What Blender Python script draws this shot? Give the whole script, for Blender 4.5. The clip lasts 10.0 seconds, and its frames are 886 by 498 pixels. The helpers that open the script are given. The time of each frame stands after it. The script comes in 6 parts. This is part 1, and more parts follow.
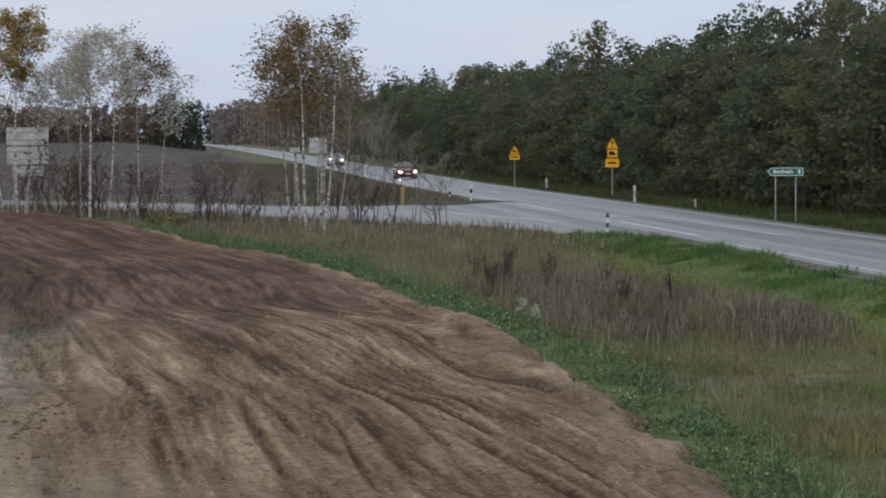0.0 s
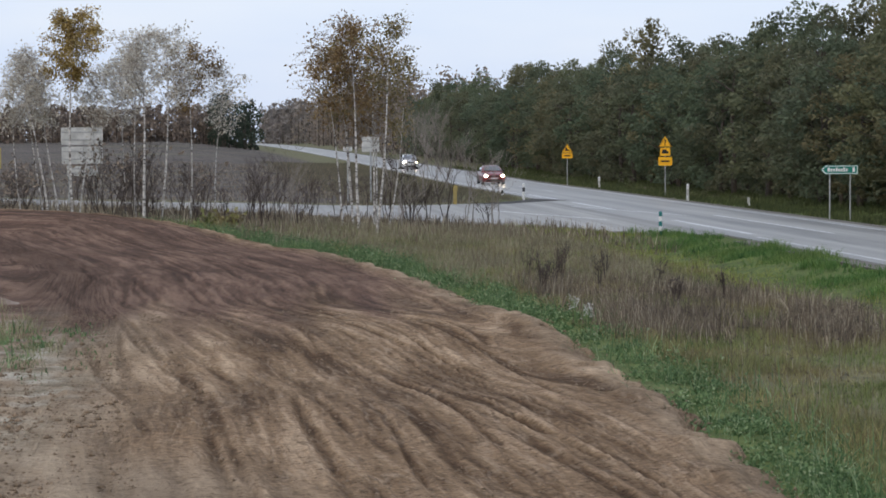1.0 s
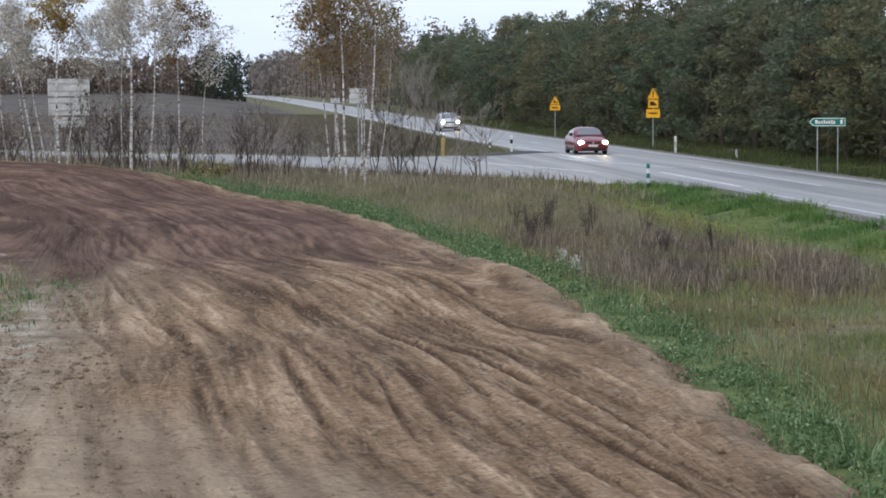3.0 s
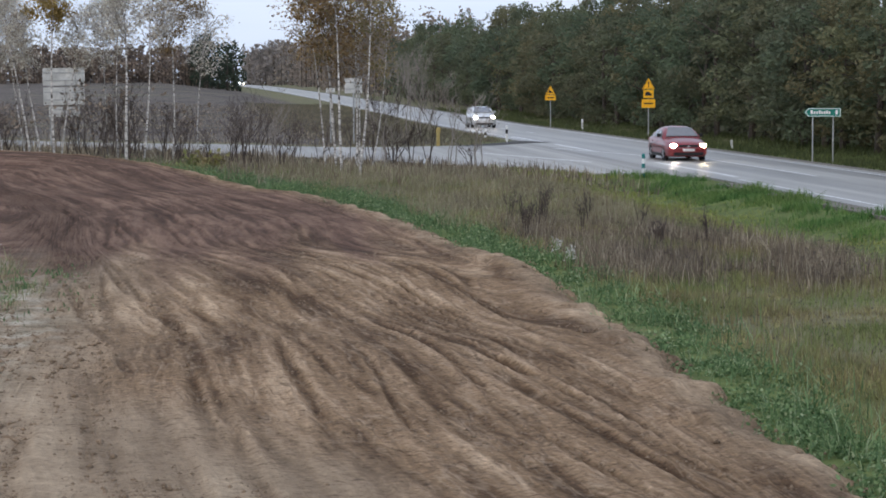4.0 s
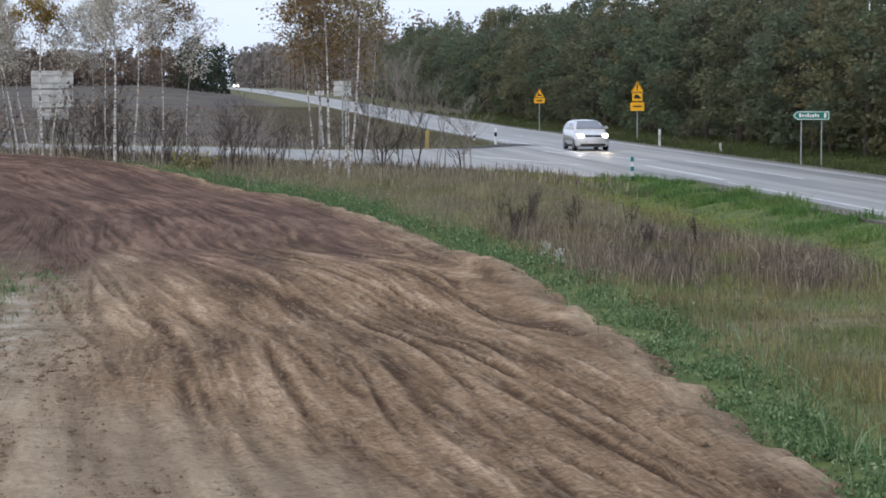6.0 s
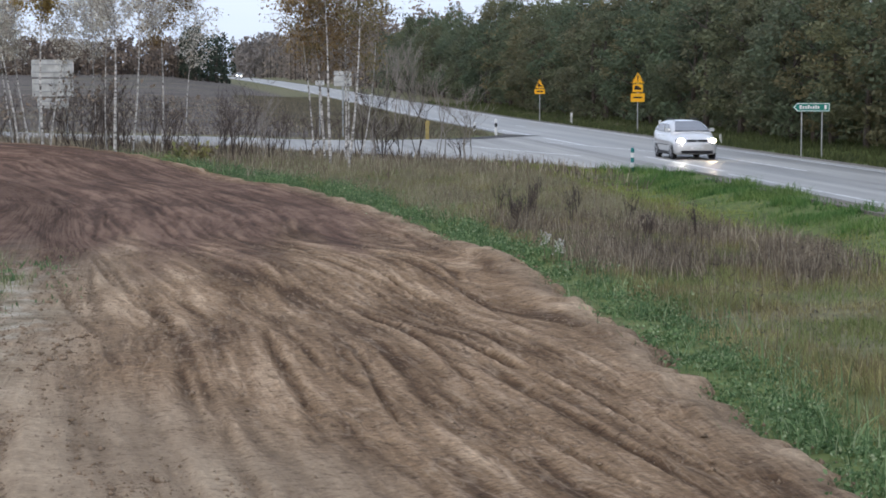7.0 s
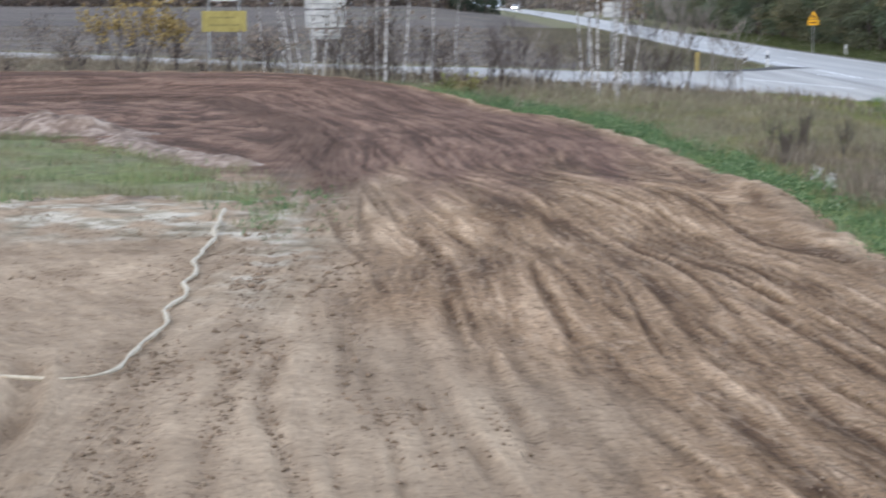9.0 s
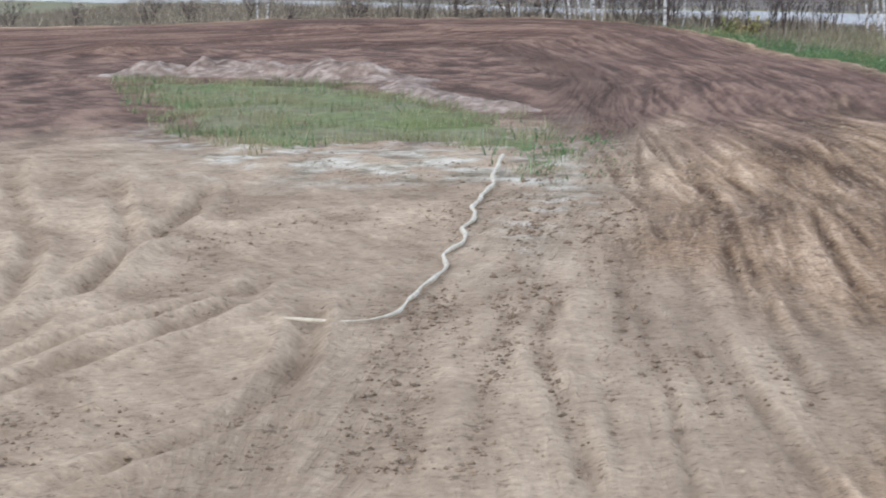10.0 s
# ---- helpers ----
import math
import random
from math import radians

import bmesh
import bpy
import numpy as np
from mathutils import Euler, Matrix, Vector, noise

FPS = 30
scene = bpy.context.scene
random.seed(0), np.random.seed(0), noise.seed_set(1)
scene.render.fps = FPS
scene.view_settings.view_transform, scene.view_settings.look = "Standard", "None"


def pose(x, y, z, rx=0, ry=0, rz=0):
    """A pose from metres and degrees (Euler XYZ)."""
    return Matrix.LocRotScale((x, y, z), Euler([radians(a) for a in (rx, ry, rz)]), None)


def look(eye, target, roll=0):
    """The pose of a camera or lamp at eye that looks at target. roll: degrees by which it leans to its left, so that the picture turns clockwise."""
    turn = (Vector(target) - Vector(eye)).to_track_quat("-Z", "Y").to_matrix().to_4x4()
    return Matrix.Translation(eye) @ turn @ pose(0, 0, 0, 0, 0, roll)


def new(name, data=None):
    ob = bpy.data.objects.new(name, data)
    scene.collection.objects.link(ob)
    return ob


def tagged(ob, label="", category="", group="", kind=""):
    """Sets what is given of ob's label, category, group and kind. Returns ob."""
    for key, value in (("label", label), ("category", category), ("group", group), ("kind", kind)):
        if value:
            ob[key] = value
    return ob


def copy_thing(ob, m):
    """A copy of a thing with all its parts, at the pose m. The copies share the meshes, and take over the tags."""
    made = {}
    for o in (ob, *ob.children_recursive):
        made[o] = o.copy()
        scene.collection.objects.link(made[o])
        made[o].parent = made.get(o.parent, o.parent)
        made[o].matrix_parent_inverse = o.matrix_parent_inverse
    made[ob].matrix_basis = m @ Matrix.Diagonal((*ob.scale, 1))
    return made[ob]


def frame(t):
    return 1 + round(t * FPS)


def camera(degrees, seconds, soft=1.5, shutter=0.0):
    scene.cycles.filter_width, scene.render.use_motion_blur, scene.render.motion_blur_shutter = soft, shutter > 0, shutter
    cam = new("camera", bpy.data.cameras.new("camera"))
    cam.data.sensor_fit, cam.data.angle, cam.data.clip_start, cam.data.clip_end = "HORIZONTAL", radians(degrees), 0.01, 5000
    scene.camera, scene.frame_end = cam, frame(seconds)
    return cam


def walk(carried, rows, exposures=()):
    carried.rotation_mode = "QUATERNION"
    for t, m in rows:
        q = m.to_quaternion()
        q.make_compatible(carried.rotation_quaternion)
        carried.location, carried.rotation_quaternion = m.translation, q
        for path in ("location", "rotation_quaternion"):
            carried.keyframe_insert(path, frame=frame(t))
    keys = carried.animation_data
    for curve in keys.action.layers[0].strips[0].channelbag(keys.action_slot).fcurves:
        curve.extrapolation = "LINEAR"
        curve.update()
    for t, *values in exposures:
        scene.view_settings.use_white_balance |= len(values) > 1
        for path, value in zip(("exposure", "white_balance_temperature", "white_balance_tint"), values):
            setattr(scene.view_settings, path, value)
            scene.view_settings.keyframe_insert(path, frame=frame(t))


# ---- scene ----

EYE = 3.5
cam = camera(25.25, 10.0, soft=1.75, shutter=0.35)
# seconds, then the turn about x, y, z in degrees; the camera stands on the spot and pans
TURNS = [
    (0.0, 86.889, 0.259, -7.495), (0.5, 86.917, 0.344, -6.254), (1.0, 86.864, 0.408, -5.979), (1.5, 86.147, 0.343, -6.049),
    (2.0, 85.768, 0.380, -6.131), (2.5, 85.724, 0.331, -6.210), (3.0, 85.470, 0.334, -6.333), (4.5, 85.159, 0.228, -6.587),
    (5.0, 85.317, 0.248, -6.753), (5.5, 85.316, 0.283, -6.785), (7.0, 84.983, 0.022, -6.774), (7.5, 84.825, 0.0, -6.687),
    (8.0, 84.523, 0.083, -5.607), (8.5, 84.042, 0.275, -2.536), (9.0, 83.015, 0.090, 0.970), (9.5, 82.235, 0.320, 6.324),
    (9.8, 81.780, 0.66, 8.10), (10.0, 81.514, 0.857, 8.971),
]
walk(cam, [(t, pose(0, 0, EYE, rx, ry, rz)) for t, rx, ry, rz in TURNS],
     [(0.0, 0.05, 6850, 10), (0.6, 0.13, 6900, 10), (1.5, 0.63, 6750, 10), (2.5, 0.66, 6680, 10), (4.5, 0.46, 6680, 10), (5.5, 0.61, 6680, 10), (7.5, 0.61, 6600, 10), (8.0, 0.74, 6600, 10), (9.0, 1.09, 6450, 10), (10.0, 1.18, 6350, 10)])

# ---- light: overcast dusk ----
SUN_EL, SUN_AZ = 14.0, 215.0
world = bpy.data.worlds.new("world")
scene.world = world
world.use_nodes = True
wn, wl = world.node_tree.nodes, world.node_tree.links
wn.clear()
w_out = wn.new("ShaderNodeOutputWorld")
w_bg = wn.new("ShaderNodeBackground")
w_sky = wn.new("ShaderNodeTexSky")
w_sky.sky_type, w_sky.sun_disc = "NISHITA", False
w_sky.sun_elevation, w_sky.sun_rotation = radians(SUN_EL), radians(SUN_AZ)
w_sky.air_density, w_sky.dust_density = 1.0, 2.0
w_co = wn.new("ShaderNodeTexCoord")
w_map = wn.new("ShaderNodeMapping")
w_map.inputs["Scale"].default_value = (1.6, 1.6, 7.0)
w_noise = wn.new("ShaderNodeTexNoise")
w_noise.inputs["Scale"].default_value, w_noise.inputs["Detail"].default_value = 2.2, 4.0
w_ramp = wn.new("ShaderNodeValToRGB")
w_ramp.color_ramp.elements[0].position, w_ramp.color_ramp.elements[0].color = 0.35, (4.7, 5.75, 7.9, 1)
w_ramp.color_ramp.elements[1].position, w_ramp.color_ramp.elements[1].color = 0.68, (5.8, 6.5, 7.9, 1)
w_mix = wn.new("ShaderNodeMixRGB")
w_mix.inputs[0].default_value = 0.86
wl.new(w_co.outputs["Generated"], w_map.inputs["Vector"])
wl.new(w_map.outputs["Vector"], w_noise.inputs["Vector"])
wl.new(w_noise.outputs["Fac"], w_ramp.inputs["Fac"])
wl.new(w_sky.outputs["Color"], w_mix.inputs[1])
wl.new(w_ramp.outputs["Color"], w_mix.inputs[2])
wl.new(w_mix.outputs["Color"], w_bg.inputs["Color"])
w_bg.inputs["Strength"].default_value = 0.11
wl.new(w_bg.outputs["Background"], w_out.inputs["Surface"])
sun_data = bpy.data.lights.new("sun", "SUN")
sun_data.energy, sun_data.angle, sun_data.color = 0.6, radians(25), (1.0, 0.93, 0.86)
sun = new("sun", sun_data)
sun.matrix_basis = look((0, 0, 60), (60 * math.sin(radians(SUN_AZ)) * -1, 60 * math.cos(radians(SUN_AZ)) * -1, 60 - 60 * math.tan(radians(40))))


# ---- materials ----
def material(name, rough=0.8, metal=0.0, spec=0.3):
    m = bpy.data.materials.new(name)
    m.use_nodes = True
    b = m.node_tree.nodes["Principled BSDF"]
    b.inputs["Roughness"].default_value, b.inputs["Metallic"].default_value = rough, metal
    b.inputs["Specular IOR Level"].default_value = spec
    return m, m.node_tree.nodes, m.node_tree.links, b


def coords(nodes, links, scale=(1, 1, 1), turn=0.0, kind="Object"):
    c, mp = nodes.new("ShaderNodeTexCoord"), nodes.new("ShaderNodeMapping")
    mp.inputs["Scale"].default_value = scale
    mp.inputs["Rotation"].default_value = (0, 0, turn)
    links.new(c.outputs[kind], mp.inputs["Vector"])
    return mp.outputs["Vector"]


def noise_node(nodes, links, vec, scale, detail=4.0, rough=0.6):
    n = nodes.new("ShaderNodeTexNoise")
    n.inputs["Scale"].default_value, n.inputs["Detail"].default_value, n.inputs["Roughness"].default_value = scale, detail, rough
    links.new(vec, n.inputs["Vector"])
    return n.outputs["Fac"]


def ramp(nodes, links, fac, stops):
    r = nodes.new("ShaderNodeValToRGB")
    e = r.color_ramp.elements
    while len(e) < len(stops):
        e.new(0.5)
    for el, (p, c) in zip(e, stops):
        el.position, el.color = p, (*c, 1)
    links.new(fac, r.inputs["Fac"])
    return r.outputs["Color"]


def mix(nodes, links, fac, a, b, mode="MIX"):
    m = nodes.new("ShaderNodeMixRGB")
    m.blend_type = mode
    for sock, v in ((m.inputs[0], fac), (m.inputs[1], a), (m.inputs[2], b)):
        if hasattr(v, "is_output"):
            links.new(v, sock)
        elif isinstance(v, tuple):
            sock.default_value = (*v, 1)
        else:
            sock.default_value = v
    return m.outputs["Color"]


def bump(nodes, links, fac, b, strength, dist):
    n = nodes.new("ShaderNodeBump")
    n.inputs["Strength"].default_value, n.inputs["Distance"].default_value = strength, dist
    links.new(fac, n.inputs["Height"])
    links.new(n.outputs["Normal"], b.inputs["Normal"])


def simple(name, stops, scale=6.0, rough=0.7, metal=0.0, bumpy=0.0, spec=0.3, random_mix=0.0, dark=(0.5, 0.5, 0.5)):
    """A material of two or more colours mixed by noise, with an optional share that varies piece by piece."""
    m, n, l, b = material(name, rough, metal, spec)
    vec = coords(n, l)
    fac = noise_node(n, l, vec, scale)
    col = ramp(n, l, fac, stops)
    if random_mix:
        info = n.new("ShaderNodeObjectInfo")
        var = ramp(n, l, info.outputs["Random"], [(0, dark), (1, (1, 1, 1))])
        col = mix(n, l, random_mix, col, var, "MULTIPLY")
    l.new(col, b.inputs["Base Color"])
    if bumpy:
        bump(n, l, noise_node(n, l, vec, scale * 5), b, bumpy, 0.01)
    return m


def blades_mat(name, stops, patch=0.4, tips=0.25, tree_tint=0.0, alt=None):
    """Grass or leaves: colour blade by blade, with broad patches over it."""
    m, n, l, b = material(name, 0.75, 0, 0.2)
    geo = n.new("ShaderNodeNewGeometry")
    base = ramp(n, l, geo.outputs["Random Per Island"], stops)
    pos = n.new("ShaderNodeNewGeometry").outputs["Position"]
    broad = noise_node(n, l, pos, patch, 3)
    if alt:
        where = ramp(n, l, noise_node(n, l, pos, 0.33, 4), [(0.42, (0, 0, 0)), (0.55, (1, 1, 1))])
        base = mix(n, l, where, base, ramp(n, l, geo.outputs["Random Per Island"], alt))
    tone = ramp(n, l, broad, [(0.3, (0.62, 0.62, 0.62)), (0.7, (1.15, 1.12, 1.0))])
    col = mix(n, l, 0.8, base, tone, "MULTIPLY")
    info = n.new("ShaderNodeObjectInfo")
    tint = ramp(n, l, info.outputs["Random"], [(0.0, (0.80, 0.86, 0.84)), (0.5, (1.0, 1.0, 1.0)), (0.8, (1.12, 1.08, 1.0)), (1.0, (1.16, 1.06, 0.94))])
    col = mix(n, l, tree_tint, col, tint, "MULTIPLY")
    l.new(col, b.inputs["Base Color"])
    tr = n.new("ShaderNodeBsdfTranslucent")
    l.new(col, tr.inputs["Color"])
    ms = n.new("ShaderNodeMixShader")
    ms.inputs[0].default_value = tips
    l.new(b.outputs[0], ms.inputs[1])
    l.new(tr.outputs[0], ms.inputs[2])
    l.new(ms.outputs[0], n["Material Output"].inputs["Surface"])
    return m


def ground_mat():
    m, n, l, b = material("meadow_soil", 0.95, 0, 0.1)
    vec = coords(n, l)
    n1, n2 = noise_node(n, l, vec, 0.25, 5), noise_node(n, l, vec, 3.0, 6)
    dry = ramp(n, l, n2, [(0.3, (0.11, 0.10, 0.06)), (0.7, (0.22, 0.205, 0.12))])
    green = ramp(n, l, n2, [(0.3, (0.065, 0.085, 0.032)), (0.7, (0.16, 0.20, 0.065))])
    at = n.new("ShaderNodeAttribute")
    at.attribute_name = "zone"
    sep = n.new("ShaderNodeSeparateColor")
    l.new(at.outputs["Color"], sep.inputs["Color"])
    base = mix(n, l, sep.outputs["Green"], dry, green)
    strip = noise_node(n, l, coords(n, l, (0.03, 1.1, 1), 0.06), 1.0, 4)
    plough = ramp(n, l, strip, [(0.34, (0.040, 0.033, 0.030)), (0.48, (0.095, 0.080, 0.072)), (0.66, (0.215, 0.185, 0.15))])
    col = mix(n, l, sep.outputs["Red"], base, plough)
    l.new(col, b.inputs["Base Color"])
    bump(n, l, n2, b, 0.6, 0.05)
    return m


def dirt_mat():
    m, n, l, b = material("track_dirt", 0.92, 0, 0.12)
    vec = coords(n, l)
    fine, mid, big = noise_node(n, l, vec, 10, 6, 0.8), noise_node(n, l, vec, 1.6, 5), noise_node(n, l, vec, 0.16, 3)
    speck = noise_node(n, l, vec, 6.5, 5, 0.75)
    at = n.new("ShaderNodeAttribute")
    at.attribute_name = "zone"
    sep = n.new("ShaderNodeSeparateColor")
    l.new(at.outputs["Color"], sep.inputs["Color"])
    fl = n.new("ShaderNodeAttribute")
    fl.attribute_name = "flow"

    # the streaks waver a little across their way
    wav = noise_node(n, l, vec, 0.8, 3)
    shake = n.new("ShaderNodeVectorMath")
    shake.operation = "MULTIPLY_ADD"
    shake.inputs[1].default_value = (0.22, 0.0, 0.0)
    l.new(wav, shake.inputs[0])
    l.new(fl.outputs["Vector"], shake.inputs[2])

    def streak(scale, size, detail):
        mp = n.new("ShaderNodeMapping")
        mp.inputs["Scale"].default_value = scale
        l.new(shake.outputs["Vector"], mp.inputs["Vector"])
        return noise_node(n, l, mp.outputs["Vector"], size, detail, 0.62)
    wide, thin, hair = streak((1.0, 0.10, 1), 1.9, 4), streak((1.0, 0.08, 1), 5.0, 5), streak((1.0, 0.10, 1), 12.0, 4)
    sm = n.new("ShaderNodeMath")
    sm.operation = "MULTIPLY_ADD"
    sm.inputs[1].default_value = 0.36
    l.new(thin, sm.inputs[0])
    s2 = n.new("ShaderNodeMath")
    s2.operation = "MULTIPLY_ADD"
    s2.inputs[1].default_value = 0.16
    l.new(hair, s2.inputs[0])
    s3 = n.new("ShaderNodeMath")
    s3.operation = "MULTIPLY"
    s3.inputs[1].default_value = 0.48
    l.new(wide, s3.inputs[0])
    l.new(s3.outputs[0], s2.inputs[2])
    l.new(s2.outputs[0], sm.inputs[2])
    # rut height mixed in: shade of grooves and light on ridges painted as colour
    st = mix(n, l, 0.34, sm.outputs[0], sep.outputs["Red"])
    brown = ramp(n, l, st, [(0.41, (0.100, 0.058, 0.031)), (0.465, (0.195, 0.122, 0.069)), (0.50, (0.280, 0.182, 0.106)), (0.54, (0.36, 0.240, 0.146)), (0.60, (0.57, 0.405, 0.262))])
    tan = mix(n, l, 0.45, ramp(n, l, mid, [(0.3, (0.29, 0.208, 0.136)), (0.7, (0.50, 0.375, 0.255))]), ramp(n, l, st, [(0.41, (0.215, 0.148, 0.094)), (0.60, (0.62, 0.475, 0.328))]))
    pale = ramp(n, l, mid, [(0.38, (0.24, 0.20, 0.135)), (0.48, (0.40, 0.345, 0.255)), (0.62, (0.64, 0.58, 0.47))])
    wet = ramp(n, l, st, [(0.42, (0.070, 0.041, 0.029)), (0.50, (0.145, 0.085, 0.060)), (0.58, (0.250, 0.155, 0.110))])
    at2 = n.new("ShaderNodeAttribute")
    at2.attribute_name = "damp"
    col = mix(n, l, sep.outputs["Green"], brown, tan)
    col = mix(n, l, sep.outputs["Blue"], col, pale)
    # thin lit ridge lines and dark shadow lines painted along the streaks
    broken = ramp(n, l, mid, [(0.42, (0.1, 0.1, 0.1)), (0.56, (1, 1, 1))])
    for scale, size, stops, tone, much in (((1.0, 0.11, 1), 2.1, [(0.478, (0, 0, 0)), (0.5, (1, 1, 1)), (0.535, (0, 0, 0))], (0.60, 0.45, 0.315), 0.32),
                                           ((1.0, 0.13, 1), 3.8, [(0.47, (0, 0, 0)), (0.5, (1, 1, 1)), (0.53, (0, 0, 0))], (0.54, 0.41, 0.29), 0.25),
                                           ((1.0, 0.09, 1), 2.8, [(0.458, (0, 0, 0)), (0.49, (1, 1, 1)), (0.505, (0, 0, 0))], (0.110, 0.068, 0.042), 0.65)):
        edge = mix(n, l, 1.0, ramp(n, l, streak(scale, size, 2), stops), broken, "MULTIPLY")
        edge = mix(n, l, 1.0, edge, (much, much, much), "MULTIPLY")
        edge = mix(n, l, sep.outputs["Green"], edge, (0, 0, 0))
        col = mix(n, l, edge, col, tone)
    col = mix(n, l, at2.outputs["Fac"], col, wet)
    grain = ramp(n, l, fine, [(0.36, (0.42, 0.39, 0.37)), (0.46, (0.95, 0.95, 0.95)), (0.53, (1.04, 1.04, 1.04)), (0.64, (1.45, 1.43, 1.40))])
    col = mix(n, l, mix(n, l, sep.outputs["Green"], (1.0, 1.0, 1.0), (0.5, 0.5, 0.5)), col, grain, "MULTIPLY")
    # dark specks paint the shadows of small clods; a few specks are lighter
    dots = ramp(n, l, speck, [(0.35, (0.34, 0.31, 0.29)), (0.42, (1, 1, 1)), (0.60, (1.0, 1.0, 1.0)), (0.66, (1.25, 1.23, 1.2))])
    col = mix(n, l, 0.65, col, dots, "MULTIPLY")
    broad = ramp(n, l, big, [(0.35, (0.82, 0.81, 0.80)), (0.65, (1.12, 1.12, 1.12))])
    col = mix(n, l, 0.7, col, broad, "MULTIPLY")
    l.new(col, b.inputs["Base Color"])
    b1 = n.new("ShaderNodeBump")
    b1.inputs["Strength"].default_value, b1.inputs["Distance"].default_value = 1.0, 0.16
    l.new(sm.outputs[0], b1.inputs["Height"])
    b2 = n.new("ShaderNodeBump")
    b2.inputs["Strength"].default_value, b2.inputs["Distance"].default_value = 1.0, 0.05
    l.new(fine, b2.inputs["Height"])
    l.new(b1.outputs["Normal"], b2.inputs["Normal"])
    l.new(b2.outputs["Normal"], b.inputs["Normal"])
    return m


def road_mat(name="damp_asphalt", shade=1.0, gloss=(0.34, 0.6), spec=0.4):
    m, n, l, b = material(name, 0.42, 0, spec)
    vec = coords(n, l)
    fine = noise_node(n, l, vec, 60, 3, 0.7)
    lane = noise_node(n, l, coords(n, l, (0.9, 0.02, 1)), 1.0, 4)
    col = mix(n, l, 0.55, ramp(n, l, fine, [(0.3, (0.15, 0.143, 0.130)), (0.7, (0.25, 0.24, 0.218))]),
              ramp(n, l, lane, [(0.36, (0.17, 0.162, 0.148)), (0.62, (0.54, 0.52, 0.48))]))
    col = mix(n, l, 1.0, col, (shade, shade, shade), "MULTIPLY")
    l.new(col, b.inputs["Base Color"])
    l.new(ramp(n, l, lane, [(0.3, (gloss[0],) * 3), (0.7, (gloss[1],) * 3)]), b.inputs["Roughness"])
    bump(n, l, fine, b, 0.25, 0.006)
    return m


def emit(name, color, strength):
    m, n, l, b = material(name, 0.3)
    b.inputs["Base Color"].default_value = (*color, 1)
    b.inputs["Emission Color"].default_value = (*color, 1)
    b.inputs["Emission Strength"].default_value = strength
    return m


def paint(name, color, rough=0.3, metal=0.0, coat=0.0):
    m, n, l, b = material(name, rough, metal, 0.5)
    vec = coords(n, l)
    f = noise_node(n, l, vec, 3.0, 5)
    lo = tuple(c * 0.86 for c in color)
    l.new(ramp(n, l, f, [(0.35, lo), (0.65, color)]), b.inputs["Base Color"])
    b.inputs["Coat Weight"].default_value = coat
    return m


M_GROUND, M_DIRT, M_ROAD = ground_mat(), dirt_mat(), road_mat()
M_SIDE = road_mat("dry_side_asphalt", 1.05, (0.5, 0.75), 0.3)
M_LINE = simple("worn_road_paint", [(0.35, (0.38, 0.38, 0.38)), (0.6, (0.78, 0.78, 0.77))], 9, 0.6)
M_GRAVEL = simple("gravel_shoulder", [(0.3, (0.10, 0.09, 0.075)), (0.7, (0.23, 0.21, 0.18))], 5, 0.95, bumpy=0.5)
M_DRY = blades_mat("dry_grass", [(0.0, (0.187, 0.154, 0.110)), (0.35, (0.319, 0.275, 0.198)), (0.7, (0.253, 0.259, 0.149)), (1.0, (0.517, 0.462, 0.352))])
M_WEED = blades_mat("withered_weeds", [(0.0, (0.095, 0.072, 0.060)), (0.45, (0.205, 0.165, 0.132)), (0.75, (0.31, 0.262, 0.20)), (1.0, (0.56, 0.49, 0.39))])
M_GREEN = blades_mat("green_grass", [(0.0, (0.045, 0.110, 0.036)), (0.5, (0.090, 0.198, 0.058)), (1.0, (0.175, 0.285, 0.10))], 0.8, 0.25, 0.0,
                    [(0.0, (0.080, 0.145, 0.045)), (0.5, (0.145, 0.245, 0.070)), (1.0, (0.26, 0.34, 0.13))])
M_LAWN = blades_mat("yellowed_verge_grass", [(0.0, (0.15, 0.205, 0.045)), (0.5, (0.24, 0.31, 0.068)), (1.0, (0.36, 0.41, 0.13))], 0.5, 0.25, 0.0,
                    [(0.0, (0.19, 0.22, 0.06)), (0.5, (0.29, 0.32, 0.095)), (1.0, (0.42, 0.42, 0.17))])
M_LUSH = blades_mat("lush_weeds", [(0.0, (0.060, 0.118, 0.052)), (0.5, (0.135, 0.225, 0.100)), (0.85, (0.23, 0.33, 0.165)), (1.0, (0.42, 0.48, 0.31))])
M_MIXED = blades_mat("faded_meadow_grass", [(0.0, (0.106, 0.138, 0.053)), (0.5, (0.175, 0.237, 0.083)), (1.0, (0.288, 0.325, 0.138))], 0.5, 0.25, 0.0,
                    [(0.0, (0.150, 0.120, 0.070)), (0.45, (0.27, 0.225, 0.120)), (0.8, (0.31, 0.31, 0.125)), (1.0, (0.50, 0.43, 0.25))])
M_ISLAND = blades_mat("pale_island_grass", [(0.0, (0.15, 0.168, 0.080)), (0.5, (0.25, 0.275, 0.140)), (1.0, (0.39, 0.385, 0.23))], 0.5, 0.25, 0.0,
                    [(0.0, (0.20, 0.165, 0.11)), (0.45, (0.33, 0.285, 0.19)), (0.8, (0.31, 0.33, 0.18)), (1.0, (0.52, 0.46, 0.33))])
M_VERGE = blades_mat("dull_verge_grass", [(0.0, (0.055, 0.072, 0.032)), (0.6, (0.090, 0.115, 0.045)), (1.0, (0.15, 0.17, 0.075))], 0.25)
